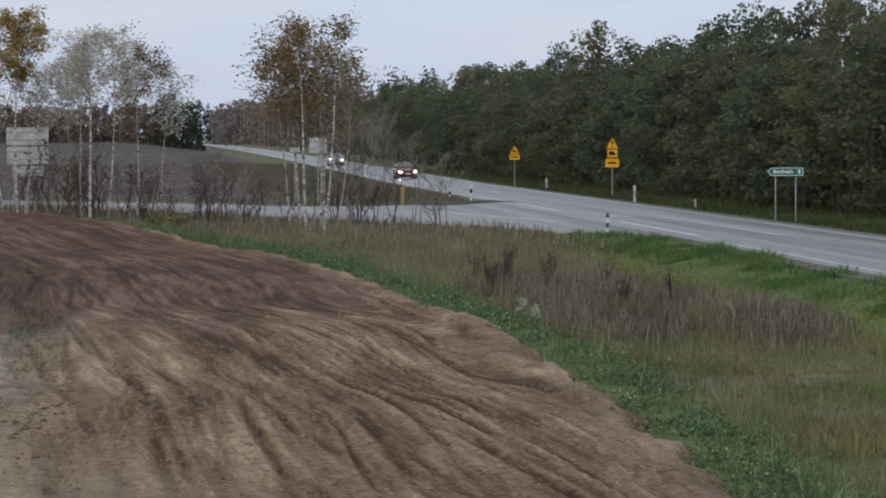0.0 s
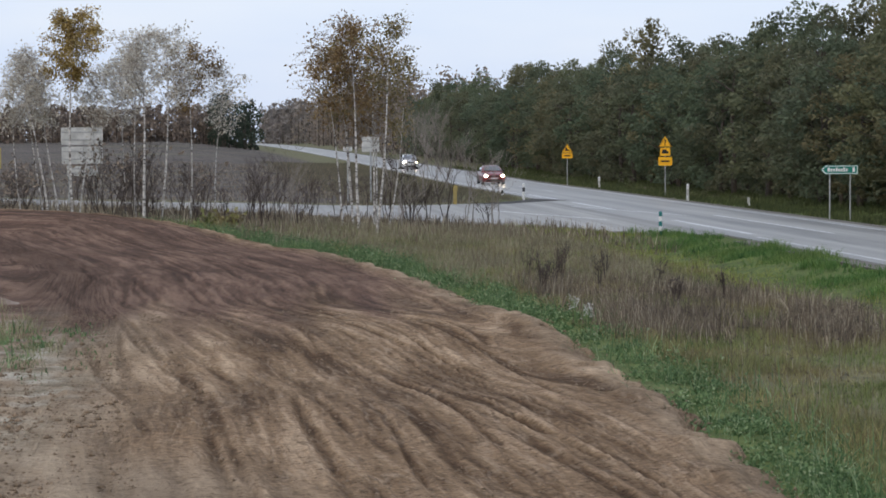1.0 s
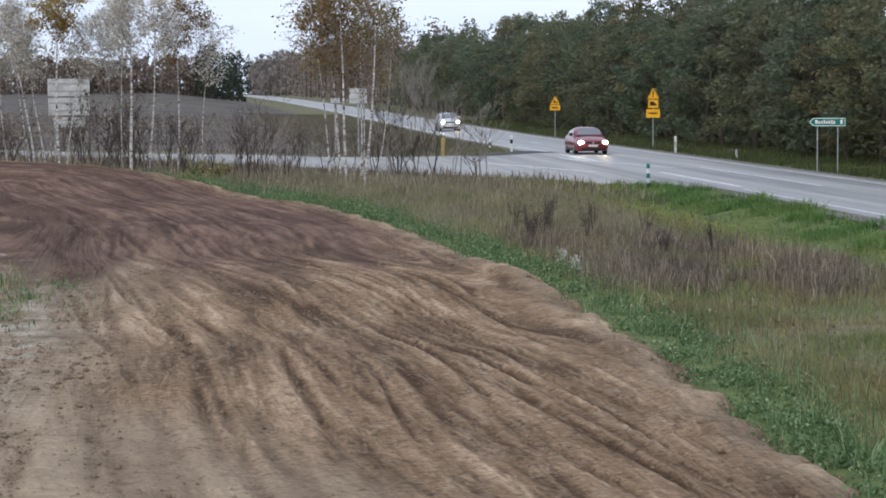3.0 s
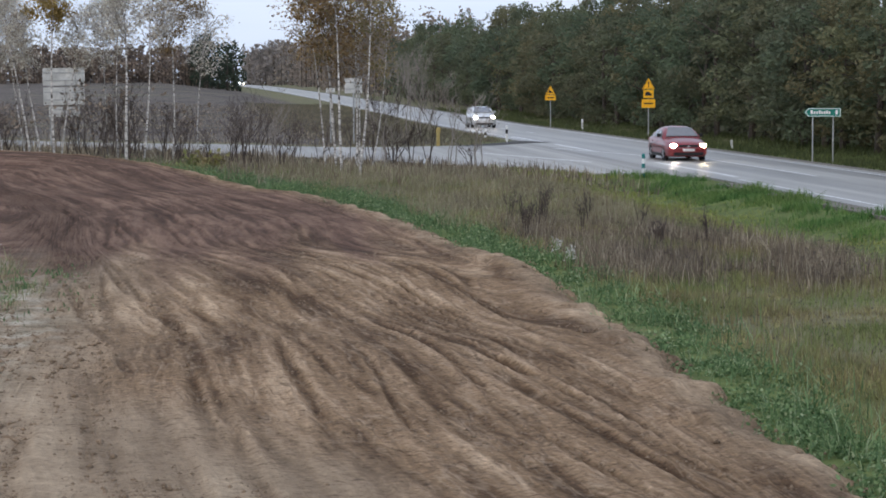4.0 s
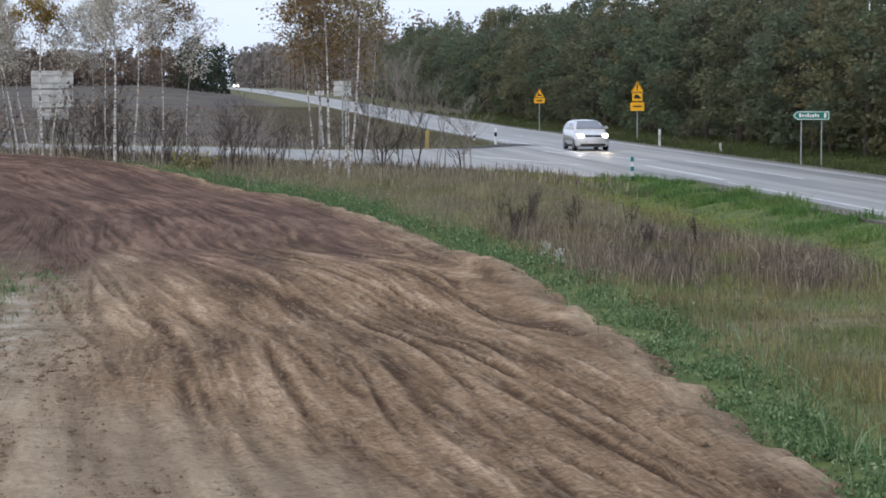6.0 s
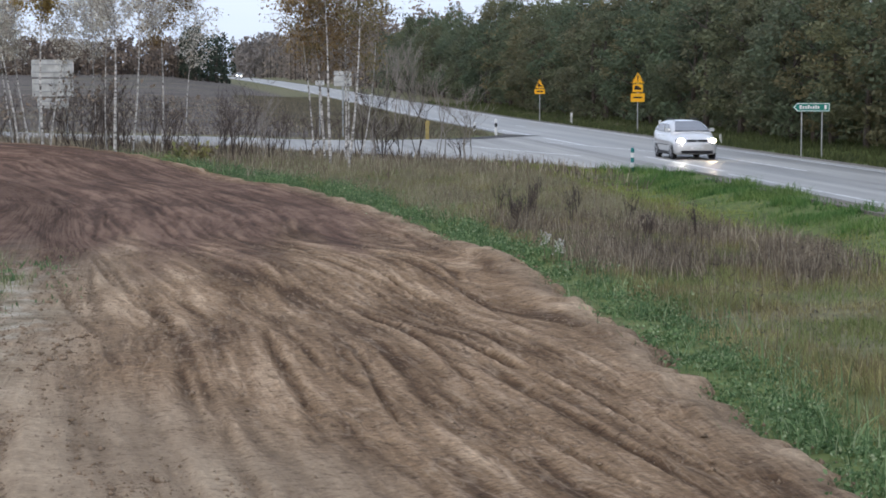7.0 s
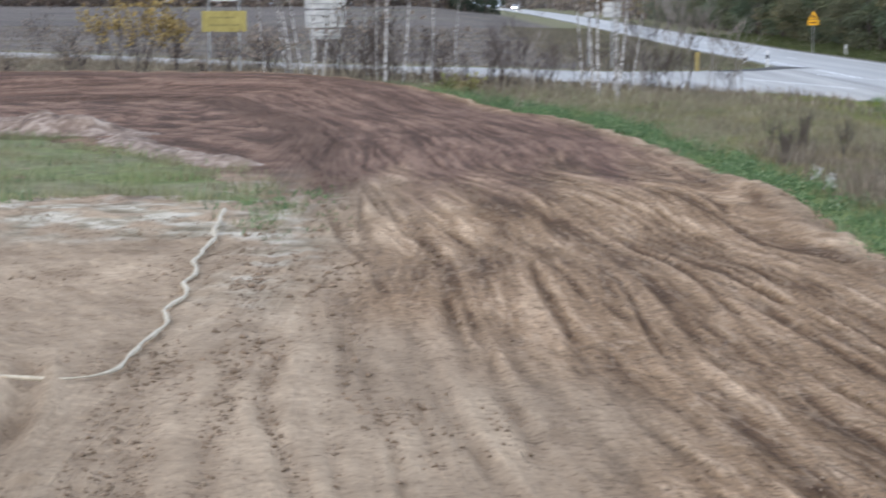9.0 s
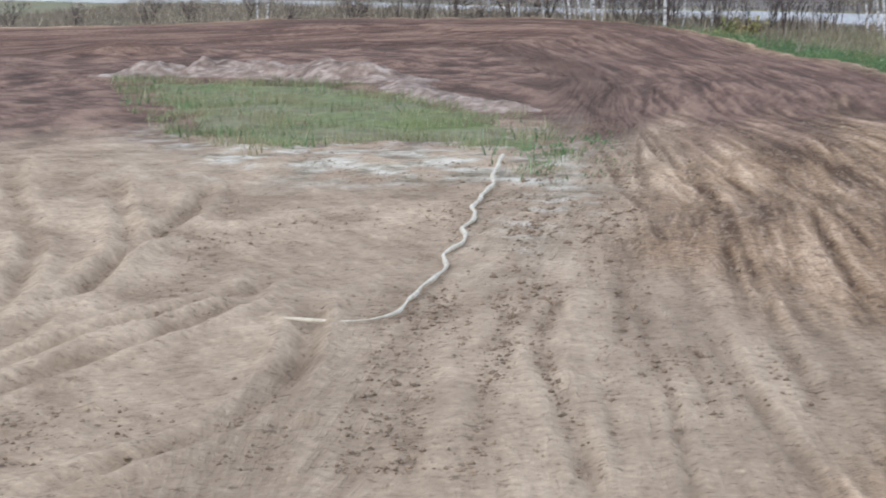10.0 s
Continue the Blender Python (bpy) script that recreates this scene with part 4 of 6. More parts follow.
    # island turf
    def isl(x, y):
        d, _, _ = near(ISL_Q, ISL_S, x, y)
        return np.where(inside(ISLAND, x, y), smoothstep(-0.5, 0.5, d + 0.7 * noise_np(x, y, 0.5, 0.5, 65.0)), 0.0) * smoothstep(-0.55, 0.1, noise_np(x, y, 0.35, 0.5, 66.0))
    x, y = sow(130000, isl, -20, -1, 27, 60, 9, 1.8)
    z = dirt_top(x, y) + 0.03
    blades("island_grass", x, y, z, rng.uniform(0.07, 0.27, len(x)) * (1 + 0.8 * noise_np(x, y, 0.8, 0.8, 79.0)), rng.uniform(0.008, 0.022, len(x)), M_ISLAND, "patchy green grass on the island", "grass", 0.5, 21)
    x, y = sow(26000, lambda x, y: isl(x, y) * smoothstep(-0.05, 0.3, noise_np(x, y, 0.55, 0.55, 80.0) + 0.35 * np.exp(-((x + 3.3) / 1.2) ** 2 - ((y - 32) / 4) ** 2)), -20, -1, 27, 60, 10, 1.8)
    blades("island_weeds", x, y, dirt_top(x, y) + 0.03, rng.uniform(0.10, 0.38, len(x)), rng.uniform(0.012, 0.035, len(x)), M_LUSH, "green weed tufts on the island", "weeds", 0.5, 22)
    # low tufts on the island's tip beside the lane
    x, y = rng.normal(-3.1, 0.38, 1500), rng.normal(32.4, 1.7, 1500)
    k = noise_np(x, y, 1.6, 1.0, 88.0) > 0.08
    x, y = x[k], y[k]
    blades("tip_weeds", x, y, dirt_top(x, y) + 0.03, rng.uniform(0.03, 0.10, len(x)), rng.uniform(0.012, 0.03, len(x)), M_LUSH, "low green weed tufts on the island's tip", "weeds", 0.7, 24, True)


def weed_plant(name, x, y, h, mat, heads, seed, label):
    """An upright dry weed: stalks that fork, with seed heads."""
    rng = random.Random(seed)
    t = thing(name, pose(x, y, float(ground_z(np.array([x]), np.array([y]))[0][0])), label, "weed", "tall weeds")
    bm = bmesh.new()
    tips = []
    for k in range(rng.randint(4, 7)):
        a, l = rng.uniform(0, 6.28), h * rng.uniform(0.6, 1.0)
        r = l * rng.uniform(0.1, 0.32)
        top = Vector((math.cos(a) * r, math.sin(a) * r, l))
        tube(bm, [(0, 0, -0.05), top * 0.5 + Vector((0, 0, 0.05)), top], [0.012, 0.008, 0.004], 4)
        tips.append(top)
        for _ in range(4):
            p = top * rng.uniform(0.45, 0.9)
            q = p + Vector((rng.uniform(-1, 1), rng.uniform(-1, 1), rng.uniform(0.5, 1.3))) * 0.16 * h
            tube(bm, [p, q], [0.006, 0.003], 3)
            tips.append(q)
    part("stem", bm, mat, t)
    if heads is not None:
        bm = bmesh.new()
        for p in tips:
            for _ in range(3):
                o = Vector((rng.gauss(0, 0.03), rng.gauss(0, 0.03), rng.gauss(0, 0.03)))
                bmesh.ops.create_icosphere(bm, subdivisions=1, radius=rng.uniform(0.006, 0.015), matrix=Matrix.Translation(p + o))
        tagged(part("seed_fluff", bm, heads, t), kind="stuff")
    return t


# ---- trees ----
def leaves_np(centres, size, rng, flat=0.0):
    """A small leaf clump (bent quad) at each centre: vertices and faces."""
    n = len(centres)
    a = rng.normal(0, 1, (n, 3))
    a[:, 2] *= 1 - flat
    a /= np.linalg.norm(a, axis=1)[:, None] + 1e-9
    b = np.cross(a, rng.normal(0, 1, (n, 3)))
    b /= np.linalg.norm(b, axis=1)[:, None] + 1e-9
    s = (size * rng.uniform(0.5, 1.3, n))[:, None]
    c = np.cross(a, b) * s * 0.25
    v = np.stack([centres - a * s, centres + b * s * 0.55 + c, centres + a * s, centres - b * s * 0.6 + c], 1).reshape(-1, 3)
    i = np.arange(n) * 4
    return v, np.stack([i, i + 1, i + 2, i + 3], 1)


def crown(name, centres, size, mat, parent, rng):
    v, f = leaves_np(centres, size, rng)
    ob, _ = sheet(name, v, f, mat)
    ob.parent = parent
    return ob


def forest_tree(seed, mat):
    """A broad-leaved tree of the forest edge, leafy almost to the ground, about 10 m tall."""
    rng, r = np.random.default_rng(seed), random.Random(seed)
    t = thing("forest_tree", pose(0, -400, 0), "dense dark green broad-leaved tree of the forest edge", "tree", "forest edge trees")
    bm = bmesh.new()
    tube(bm, [(0, 0, -0.3), (0.1, 0.05, 3), (0.0, 0.15, 6), (0.1, 0, 9)], [0.19, 0.15, 0.10, 0.03], 7)
    for k in range(7):
        z, a = 2 + k * 0.9, r.uniform(0, 6.28)
        tube(bm, [(0, 0, z), (math.cos(a) * 1.1, math.sin(a) * 1.1, z + 0.8), (math.cos(a) * 1.9, math.sin(a) * 1.9, z + 1.2)], [0.07, 0.04, 0.015], 5)
    part("trunk", bm, M_BARK, t)
    pts = []
    for k in range(46):
        z = 0.9 + 9.0 * (k / 45) + r.uniform(-0.4, 0.4)
        rad = 2.5 * math.sin(math.pi * min(0.98, 0.18 + 0.74 * (z / 10.2)) ** 1.15) + 0.2
        a, q = r.uniform(0, 6.28), rad * math.sqrt(r.uniform(0.25, 1))
        c = np.array([math.cos(a) * q, math.sin(a) * q, z])
        br = r.uniform(0.45, 1.0)
        d = rng.normal(0, 1, (r.randint(60, 100), 3))
        d /= np.linalg.norm(d, axis=1)[:, None]
        pts.append(c + d * br * rng.uniform(0.55, 1.08, (len(d), 1)) * np.array([1, 1, 0.75]))
    crown("crown", np.concatenate(pts), 0.14, mat, t, rng)
    return t


def birch(x, y, h, seed, leaf_mat, leaves, spread, lean=(0, 0), low=0.42, label="slender white-barked birch with thin autumn leaves", r0=0.085, dens=0.062):
    """A slim birch: one pale trunk, rising limbs, hanging twigs and sparse small leaves."""
    rng, r = np.random.default_rng(seed), random.Random(seed)
    z0 = float(ground_z(np.array([x]), np.array([y]))[0][0])
    leaves = leaves * (1.0 if leaf_mat is M_LEAF_SKY_BLOOM else 0.95)
    t = thing("birch", pose(x, y, z0), label, "tree", "young birches")
    n = 9
    pts = []
    for k in range(n):
        f = k / (n - 1)
        pts.append(Vector((lean[0] * f + 0.12 * math.sin(4 * f + seed), lean[1] * f + 0.1 * math.cos(3 * f + seed), -0.15 + (h + 0.15) * f)))
    bm = bmesh.new()
    tube(bm, pts, [0.62 * r0 * (1.15 - 0.98 * k / (n - 1)) for k in range(n)], 8)
    part("trunk", bm, M_BIRCH, t)
    bm = bmesh.new()
    cs = []
    for k in range(26):
        f = low + (0.97 - low) * k / 25
        i = min(int(f * (n - 1)), n - 2)
        p = pts[i].lerp(pts[i + 1], f * (n - 1) - i)
        a, l = r.uniform(0, 6.28), spread * (0.35 + 0.65 * math.sin(math.pi * min(1, (f - low) / (1 - low) * 0.8 + 0.22))) * r.uniform(0.6, 1.1)
        o = Vector((math.cos(a), math.sin(a), 0))
        q = p + o * l * 0.55 + Vector((0, 0, l * 0.65))
        e = p + o * l + Vector((0, 0, l * 0.62))
        tube(bm, [p, q, e], [r0 * 0.3 * (1.2 - f), 0.012, 0.005], 4)
        for _ in range(5):
            b0 = p.lerp(q, r.uniform(0.3, 1)) if r.random() < 0.5 else q.lerp(e, r.random())
            b1 = b0 + Vector((r.gauss(0, 0.28), r.gauss(0, 0.28), r.uniform(-0.45, 0.3)))
            tube(bm, [b0, b1], [0.007, 0.003], 3)
            m = max(2, int(leaves / 34 * r.uniform(0.3, 1.8)))
            ts = rng.uniform(0, 1, (m, 1))
            cs.append(np.array(b0) * (1 - ts) + np.array(b1) * ts + rng.normal(0, 0.15, (m, 3)))
    part("branchwork", bm, M_TWIG_PALE, t)
    crown("crown", np.concatenate(cs), dens, leaf_mat, t, rng)
    return t


def bare_shrub(x, y, h, seed, mat, stems=5, width=0.5, name="bare_shrub", label="leafless shrub of thin dark twigs", leaf=None, leaves=0, depth=3):
    """A leafless shrub that forks into thin twigs; optionally with some leaves left."""
    r = random.Random(seed)
    z0 = float(ground_z(np.array([x]), np.array([y]))[0][0])
    t = thing(name, pose(x, y, z0), label, "shrub", "shrubs")
    bm = bmesh.new()
    ends = []

    def grow(p, d, l, rad, n):
        q = p + d * l
        mid = p.lerp(q, 0.5) + Vector((r.gauss(0, 0.04), r.gauss(0, 0.04), 0)) * l
        tube(bm, [p, mid, q], [rad, rad * 0.8, rad * 0.55], 4 if n > 1 else 3)
        ends.append(q)
        if n:
            for _ in range(r.randint(2, 3)):
                nd = (d + Vector((r.gauss(0, 0.42), r.gauss(0, 0.42), r.uniform(-0.05, 0.35)))).normalized()
                grow(p.lerp(q, r.uniform(0.45, 1.0)), nd, l * r.uniform(0.5, 0.8), max(rad * 0.52, 0.0065), n - 1)
    for _ in range(stems):
        d = Vector((r.gauss(0, width * 0.5), r.gauss(0, width * 0.5), 1)).normalized()
        grow(Vector((r.gauss(0, 0.12), r.gauss(0, 0.12), -0.1)), d, h * r.uniform(0.36, 0.5), min(0.026, (0.030 if mat is M_TWIG else 0.024) * h / 2.5), depth)
    part("branchwork", bm, mat, t)
    if leaf is not None:
        rng = np.random.default_rng(seed)
        e = np.array([tuple(v) for v in ends])
        c = e[rng.integers(0, len(e), leaves)] + rng.normal(0, 0.16, (leaves, 3))
        crown("foliage", c, 0.11, leaf, t, rng)
    return t


def wood(name, xs, ys, hs, mat, size, per, label, seed, trunk=None):
    """A far wood: many crowns and stems in one mesh."""
    rng = np.random.default_rng(seed)
    z = base_height(xs, ys)
    cs, tv, tf = [], [], []
    for x, y, h, b in zip(xs, ys, hs, z):
        k = 14
        f = rng.uniform(0.02, 1.0, k)
        rad = h * 0.22 * np.sin(np.pi * np.clip(0.15 + 0.8 * f, 0, 1)) + 0.2
        a = rng.uniform(0, 6.28, k)
        c = np.stack([x + np.cos(a) * rad * 0.7, y + np.sin(a) * rad * 0.7, b + f * h * 0.94], 1)
        for q in c:
            d = rng.normal(0, 1, (per, 3))
            d /= np.linalg.norm(d, axis=1)[:, None]
            cs.append(q + d * h * 0.085 * rng.uniform(0.4, 1.15, (per, 1)))
        w = 0.012 * h
        i = len(tv)
        tv += [(x - w, y, b - 0.5), (x + w, y, b - 0.5), (x + w * 0.4, y, b + h * 0.8), (x - w * 0.4, y, b + h * 0.8), (x, y + w, b - 0.5), (x, y + w * 0.4, b + h * 0.8)]
        tf += [(i, i + 1, i + 2, i + 3), (i + 1, i + 4, i + 5, i + 2), (i + 4, i, i + 3, i + 5)]
    t = thing(name, pose(0, 0, 0), label, "wood", kind="stuff")
    v, f = leaves_np(np.concatenate(cs), size, rng)
    ob, _ = sheet("foliage", v, f, mat)
    ob.parent = t
    raw("stems", tv, tf, trunk or M_BARK, t, False)


def build_trees():
    mats = [0, 1, 2, 0, 1]
    protos = [forest_tree(100 + k, M_LEAF_FOREST[mats[k]]) for k in range(5)]
    r = random.Random(5)
    count = 0
    for row, (off, gap, hs) in enumerate(((10.6, 3.1, 0.92), (13.6, 3.6, 1.04), (18.0, 9.0, 1.12))):
        y = 52.0
        while y < (330 if row < 2 else 260):
            k = r.randrange(5)
            x = float(road_x(y)) + off + r.uniform(-0.9, 0.9)
            grow = np.interp(y, [60, 95, 160, 300], [0.98, 0.98, 0.97, 1.02])
            h = hs * grow * r.uniform(0.86, 1.12)
            w = r.uniform(0.9, 1.15) * (1 + 0.25 * (grow - 1))
            if row == 0:
                h *= 0.9
            m = Matrix.Translation((x, y, float(base_height(x, y)))) @ Matrix.Rotation(r.uniform(0, 6.28), 4, "Z") @ Matrix.Diagonal((w, w, h, 1))
            if count < 5:
                protos[count].matrix_basis = m
            else:
                copy_thing(protos[k], Matrix.LocRotScale(m.to_translation(), m.to_quaternion(), None)).scale = (w, w, h)
            count += 1
            y += gap * r.uniform(0.8, 1.2) * (1 + max(0, y - 160) / 200)
    # an emergent crown over the wood
    copy_thing(protos[4], pose(34.5, 165, 0, 0, 0, 40)).scale = (1.15, 1.15, 1.28)
    copy_thing(protos[1], pose(38.0, 195, 0.3, 0, 0, 140)).scale = (1.1, 1.1, 1.25)
    rng = np.random.default_rng(8)
    # woods along the road further off
    y = rng.uniform(320, 640, 170)
    wood("roadside_wood", road_x(y) + rng.uniform(9, 32, 170), y, rng.uniform(11, 16, 170), M_LEAF_MID_HAZE, 0.42, 9, "far brown autumn wood beside the road, haze painted into its leaves", 31)
    y = rng.uniform(620, 1000, 190)
    wood("hazy_wood", road_x(y) + rng.uniform(7, 60, 190), y, rng.uniform(13, 18, 190), M_LEAF_HAZE, 0.8, 8, "far wood with pale haze painted into its leaves", 32)
    # woods across the field
    n = 430
    x = rng.uniform(-130, -3, n)
    y = 400 + rng.uniform(0, 50, n) + 0.11 * (x + 4)
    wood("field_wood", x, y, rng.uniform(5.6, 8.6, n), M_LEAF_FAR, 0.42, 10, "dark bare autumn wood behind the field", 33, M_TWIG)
    n = 26
    x, y = rng.uniform(-4.5, 3.8, n), rng.uniform(385, 430, n)
    wood("dark_copse", x, y, rng.uniform(7.5, 11.5, n), M_CONIFER, 0.34, 16, "dark evergreen copse at the field's end", 34)


def build_birches():
    # group behind the far bend
    birch(-8.4, 89.5, 7.6, 1, M_LEAF_SKY_BLOOM, 520, 1.25, (-0.95, 0.3), 0.58)
    birch(-7.95, 90.0, 6.6, 2, M_LEAF_SKY_BLOOM, 380, 1.1, (-0.7, 0.5), 0.58, r0=0.07)
    birch(-7.2, 88.5, 9.1, 3, M_LEAF_YELLOW, 2000, 1.8, (0.15, 0), 0.63, "tall birch with a dense golden-brown crown", r0=0.09, dens=0.062)
    birch(-6.9, 89.5, 6.6, 4, M_LEAF_SKY_BLOOM, 420, 1.3, (0.8, 0.2), 0.59, r0=0.06)
    birch(-3.66, 82.0, 7.6, 5, M_LEAF_SKY_BLOOM, 700, 1.9, (-0.25, 0), 0.63, r0=0.10)
    birch(-3.25, 87.0, 8.2, 6, M_LEAF_SKY_BLOOM, 640, 1.9, (0.4, 0), 0.58, r0=0.075)
    birch(-2.2, 92.0, 7.7, 7, M_LEAF_BROWN, 900, 1.6, (0.25, 0.2), 0.63, "birch with rust-brown leaves", r0=0.075)
    birch(-5.2, 92.0, 7.3, 8, M_LEAF_SKY_BLOOM, 480, 1.5, (0.2, 0.2), 0.59, r0=0.06)
    birch(-9.8, 92.0, 6.4, 9, M_LEAF_SKY_BLOOM, 420, 1.4, (-0.3, 0.2), 0.59, r0=0.06)
    # clump in the dry grass
    birch(4.85, 76.5, 7.9, 11, M_LEAF_BROWN, 950, 1.8, (-0.55, 0), 0.56, "birch with rust-brown leaves", r0=0.085)
    birch(4.75, 79.5, 7.4, 12, M_LEAF_OLIVE, 800, 1.7, (-0.85, 0.2), 0.56, "birch with brown and olive leaves", r0=0.07)
    birch(5.15, 74.0, 7.9, 13, M_LEAF_OLIVE, 420, 1.5, (0.75, 0), 0.64, "birch with thin olive-brown leaves", r0=0.075)
    birch(5.3, 78.5, 7.0, 14, M_LEAF_BROWN, 380, 1.7, (0.35, 0.3), 0.49, "birch with rust-brown leaves", r0=0.065)
    birch(4.7, 81.0, 6.5, 15, M_LEAF_BROWN, 380, 1.7, (-0.1, 0.1), 0.49, "birch with rust-brown leaves", r0=0.06)
    birch(4.3, 78.0, 7.2, 18, M_LEAF_BROWN, 300, 1.6, (-1.0, 0.2), 0.54, "birch with rust-brown leaves", r0=0.055)
    birch(5.9, 77.5, 6.6, 19, M_LEAF_OLIVE, 300, 1.5, (0.9, 0.1), 0.49, "birch with brown and olive leaves", r0=0.05)
    birch(5.6, 81.5, 6.9, 20, M_LEAF_BROWN, 300, 1.7, (0.3, 0.1), 0.49, "birch with rust-brown leaves", r0=0.055)
    birch(-8.9, 92.5, 7.4, 21, M_LEAF_SKY_BLOOM, 520, 1.6, (-0.6, 0.1), 0.54, r0=0.06)
    birch(-1.0, 93.0, 6.9, 22, M_LEAF_SKY_BLOOM, 420, 1.7, (0.5, 0.1), 0.54, r0=0.055)
    birch(-4.4, 90.0, 7.6, 23, M_LEAF_SKY_BLOOM, 520, 1.6, (-0.2, 0.1), 0.59, r0=0.06)
    # small birch by the left of the bend
    birch(-24.5, 98.0, 6.2, 16, M_LEAF_SKY_BLOOM, 300, 1.2, (0.9, 0), 0.59, r0=0.07)
    birch(-25.4, 100.0, 5.8, 17, M_LEAF_SKY_BLOOM, 300, 1.2, (-0.2, 0), 0.59, r0=0.06)
    # shrubs
    k = 0
    for x, y, h in ((1.0, 82.5, 2.6), (0.4, 85, 2.3), (1.6, 84, 3.0), (-0.6, 86, 2.0), (2.6, 83, 1.8), (8.0, 84, 2.9), (7.2, 82, 2.2), (10.4, 81, 1.6), (-1.8, 85, 2.0), (3.2, 87, 2.4)):
        bare_shrub(x, y, h, 200 + k, M_TWIG, 4, 0.45)
        k += 1
    for x, y, h in ((11.5, 122, 6.8), (13.0, 128, 6.4), (10.0, 130, 6.0), (15.0, 140, 5.2)):
        bare_shrub(x, y, h, 230 + k, M_TWIG_PALE, 6, 0.5, "bare_thicket", "tall grey thicket of bare twigs", None, 0, 4)
        k += 1
    for x, y, h in ((8.9, 83.6, 5.4), (9.6, 82.2, 4.2), (10.6, 80.2, 3.6), (7.4, 84.5, 4.0), (6.7, 80.0, 3.2), (2.3, 85.5, 3.6), (1.2, 86.5, 3.2)):
        bare_shrub(x, y, h, 520 + k, M_TWIG if k % 3 == 2 else M_TWIG_PALE, 3, 0.38, "bare_sapling", "tall leafless sapling with fine forking twigs", None, 0, 4)
        k += 1
    r = random.Random(61)
    for _ in range(24):
        x = r.uniform(-11, 8)
        y = r.uniform(84, 90) + max(0.0, -x) * 0.7
        bare_shrub(x, y, r.uniform(1.8, 3.8), 560 + k, M_TWIG, 2, 0.3, "bare_sapling", "slim dark leafless sapling before the side road", None, 0, 3)
        k += 1
    for x, y, h in ((-4.8, 90.5, 4.2), (-5.6, 91, 4.6), (-4.2, 92, 4.0), (-9.4, 91, 3.2), (-11.5, 92, 2.6), (-6.4, 93, 4.0), (-2.6, 94, 3.4)):
        bare_shrub(x, y, h, 250 + k, M_TWIG, 6, 0.5, "bare_thicket", "dark reddish thicket of bare twigs", M_LEAF_FAR, 60)
        k += 1
    for x, y, h in ((-17.0, 101, 5.0), (-15.4, 100, 4.2), (-18.6, 103, 4.4)):
        bare_shrub(x, y, h, 270 + k, M_TWIG, 6, 0.55, "yellow_shrub", "shrub with thin yellow-brown autumn leaves", M_LEAF_YELLOW, 420)
        k += 1
    for x, y, h in ((-13, 95, 1.6), (-20, 98, 1.8), (-23, 96, 1.5), (-28, 96, 1.7), (-33, 94, 1.6), (-31, 99, 2.2), (-37, 95, 1.9), (-21, 104, 2.4), (-11, 97, 2.0)):
        bare_shrub(x, y, h, 290 + k, M_TWIG, 6, 0.7, "low_shrub", "low dark shrub behind the bend", M_LEAF_FAR, 50)
        k += 1
    for x, y, h in ((-6, 122, 2.6), (-10, 124, 3.4), (-14, 127, 3.0), (-20, 134, 3.6), (-27, 142, 3.4), (-33, 148, 3.8), (-2, 119, 2.2), (-17, 131, 4.2), (-24, 138, 4.0), (-12, 110, 2.4), (-19, 112, 3.0), (-24, 116, 3.0), (-29, 112, 2.6), (-16, 106, 2.0)):
        bare_shrub(x, y, h, 330 + k, M_TWIG, 6, 0.6, "bare_thicket", "dark leafless thicket along the side road", M_LEAF_FAR, 90)
        k += 1
    for x, y, h in ((-1.1, 80.5, 0.8), (-0.3, 79.6, 0.7)):
        bare_shrub(x, y, h, 310 + k, M_TWIG, 7, 0.9, "leafy_bush", "small leafy green bush on the track's edge", M_MIXED, 150, 2)
        k += 1
    for k, (x, y, h) in enumerate(((6.9, 44.5, 1.05), (7.3, 45.3, 1.15), (7.7, 46.6, 1.2), (8.3, 44.8, 0.95), (7.0, 47.5, 1.1), (8.7, 46.2, 1.0), (6.7, 43.0, 0.9), (9.4, 43.6, 0.85), (10.3, 41.0, 0.8), (8.9, 39.5, 0.8))):
        weed_plant("dry_weed", x, y, h, M_TWIG, M_BARK, 400 + k, "tall dark dry weed")
    for k, (x, y, h) in enumerate(((6.42, 37.2, 0.62), (6.5, 36.4, 0.42))):
        weed_plant("white_weed", x, y, h, M_LUSH, M_FLOWER, 420 + k, "weed with whitish seed heads")


# ---- roadside things ----
def plate(bm, outline, y0, y1):
    """A flat plate in the xz plane with thickness along y."""
    a = [bm.verts.new((x, y0, z)) for x, z in outline]
    b = [bm.verts.new((x, y1, z)) for x, z in outline]
    bm.faces.new(a)
    bm.faces.new(b[::-1])
    n = len(a)
    for i in range(n):
        bm.faces.new((a[i], b[i], b[(i + 1) % n], a[(i + 1) % n]))
    bmesh.ops.recalc_face_normals(bm, faces=bm.faces)
    return bm


def rounded(x0, x1, z0, z1, r, n=4):
    out = []
    for cx, cz, a0 in ((x1 - r, z1 - r, 0), (x0 + r, z1 - r, 90), (x0 + r, z0 + r, 180), (x1 - r, z0 + r, 270)):
        out += [(cx + r * math.cos(radians(a0 + 90 * k / n)), cz + r * math.sin(radians(a0 + 90 * k / n))) for k in range(n + 1)]
    return out


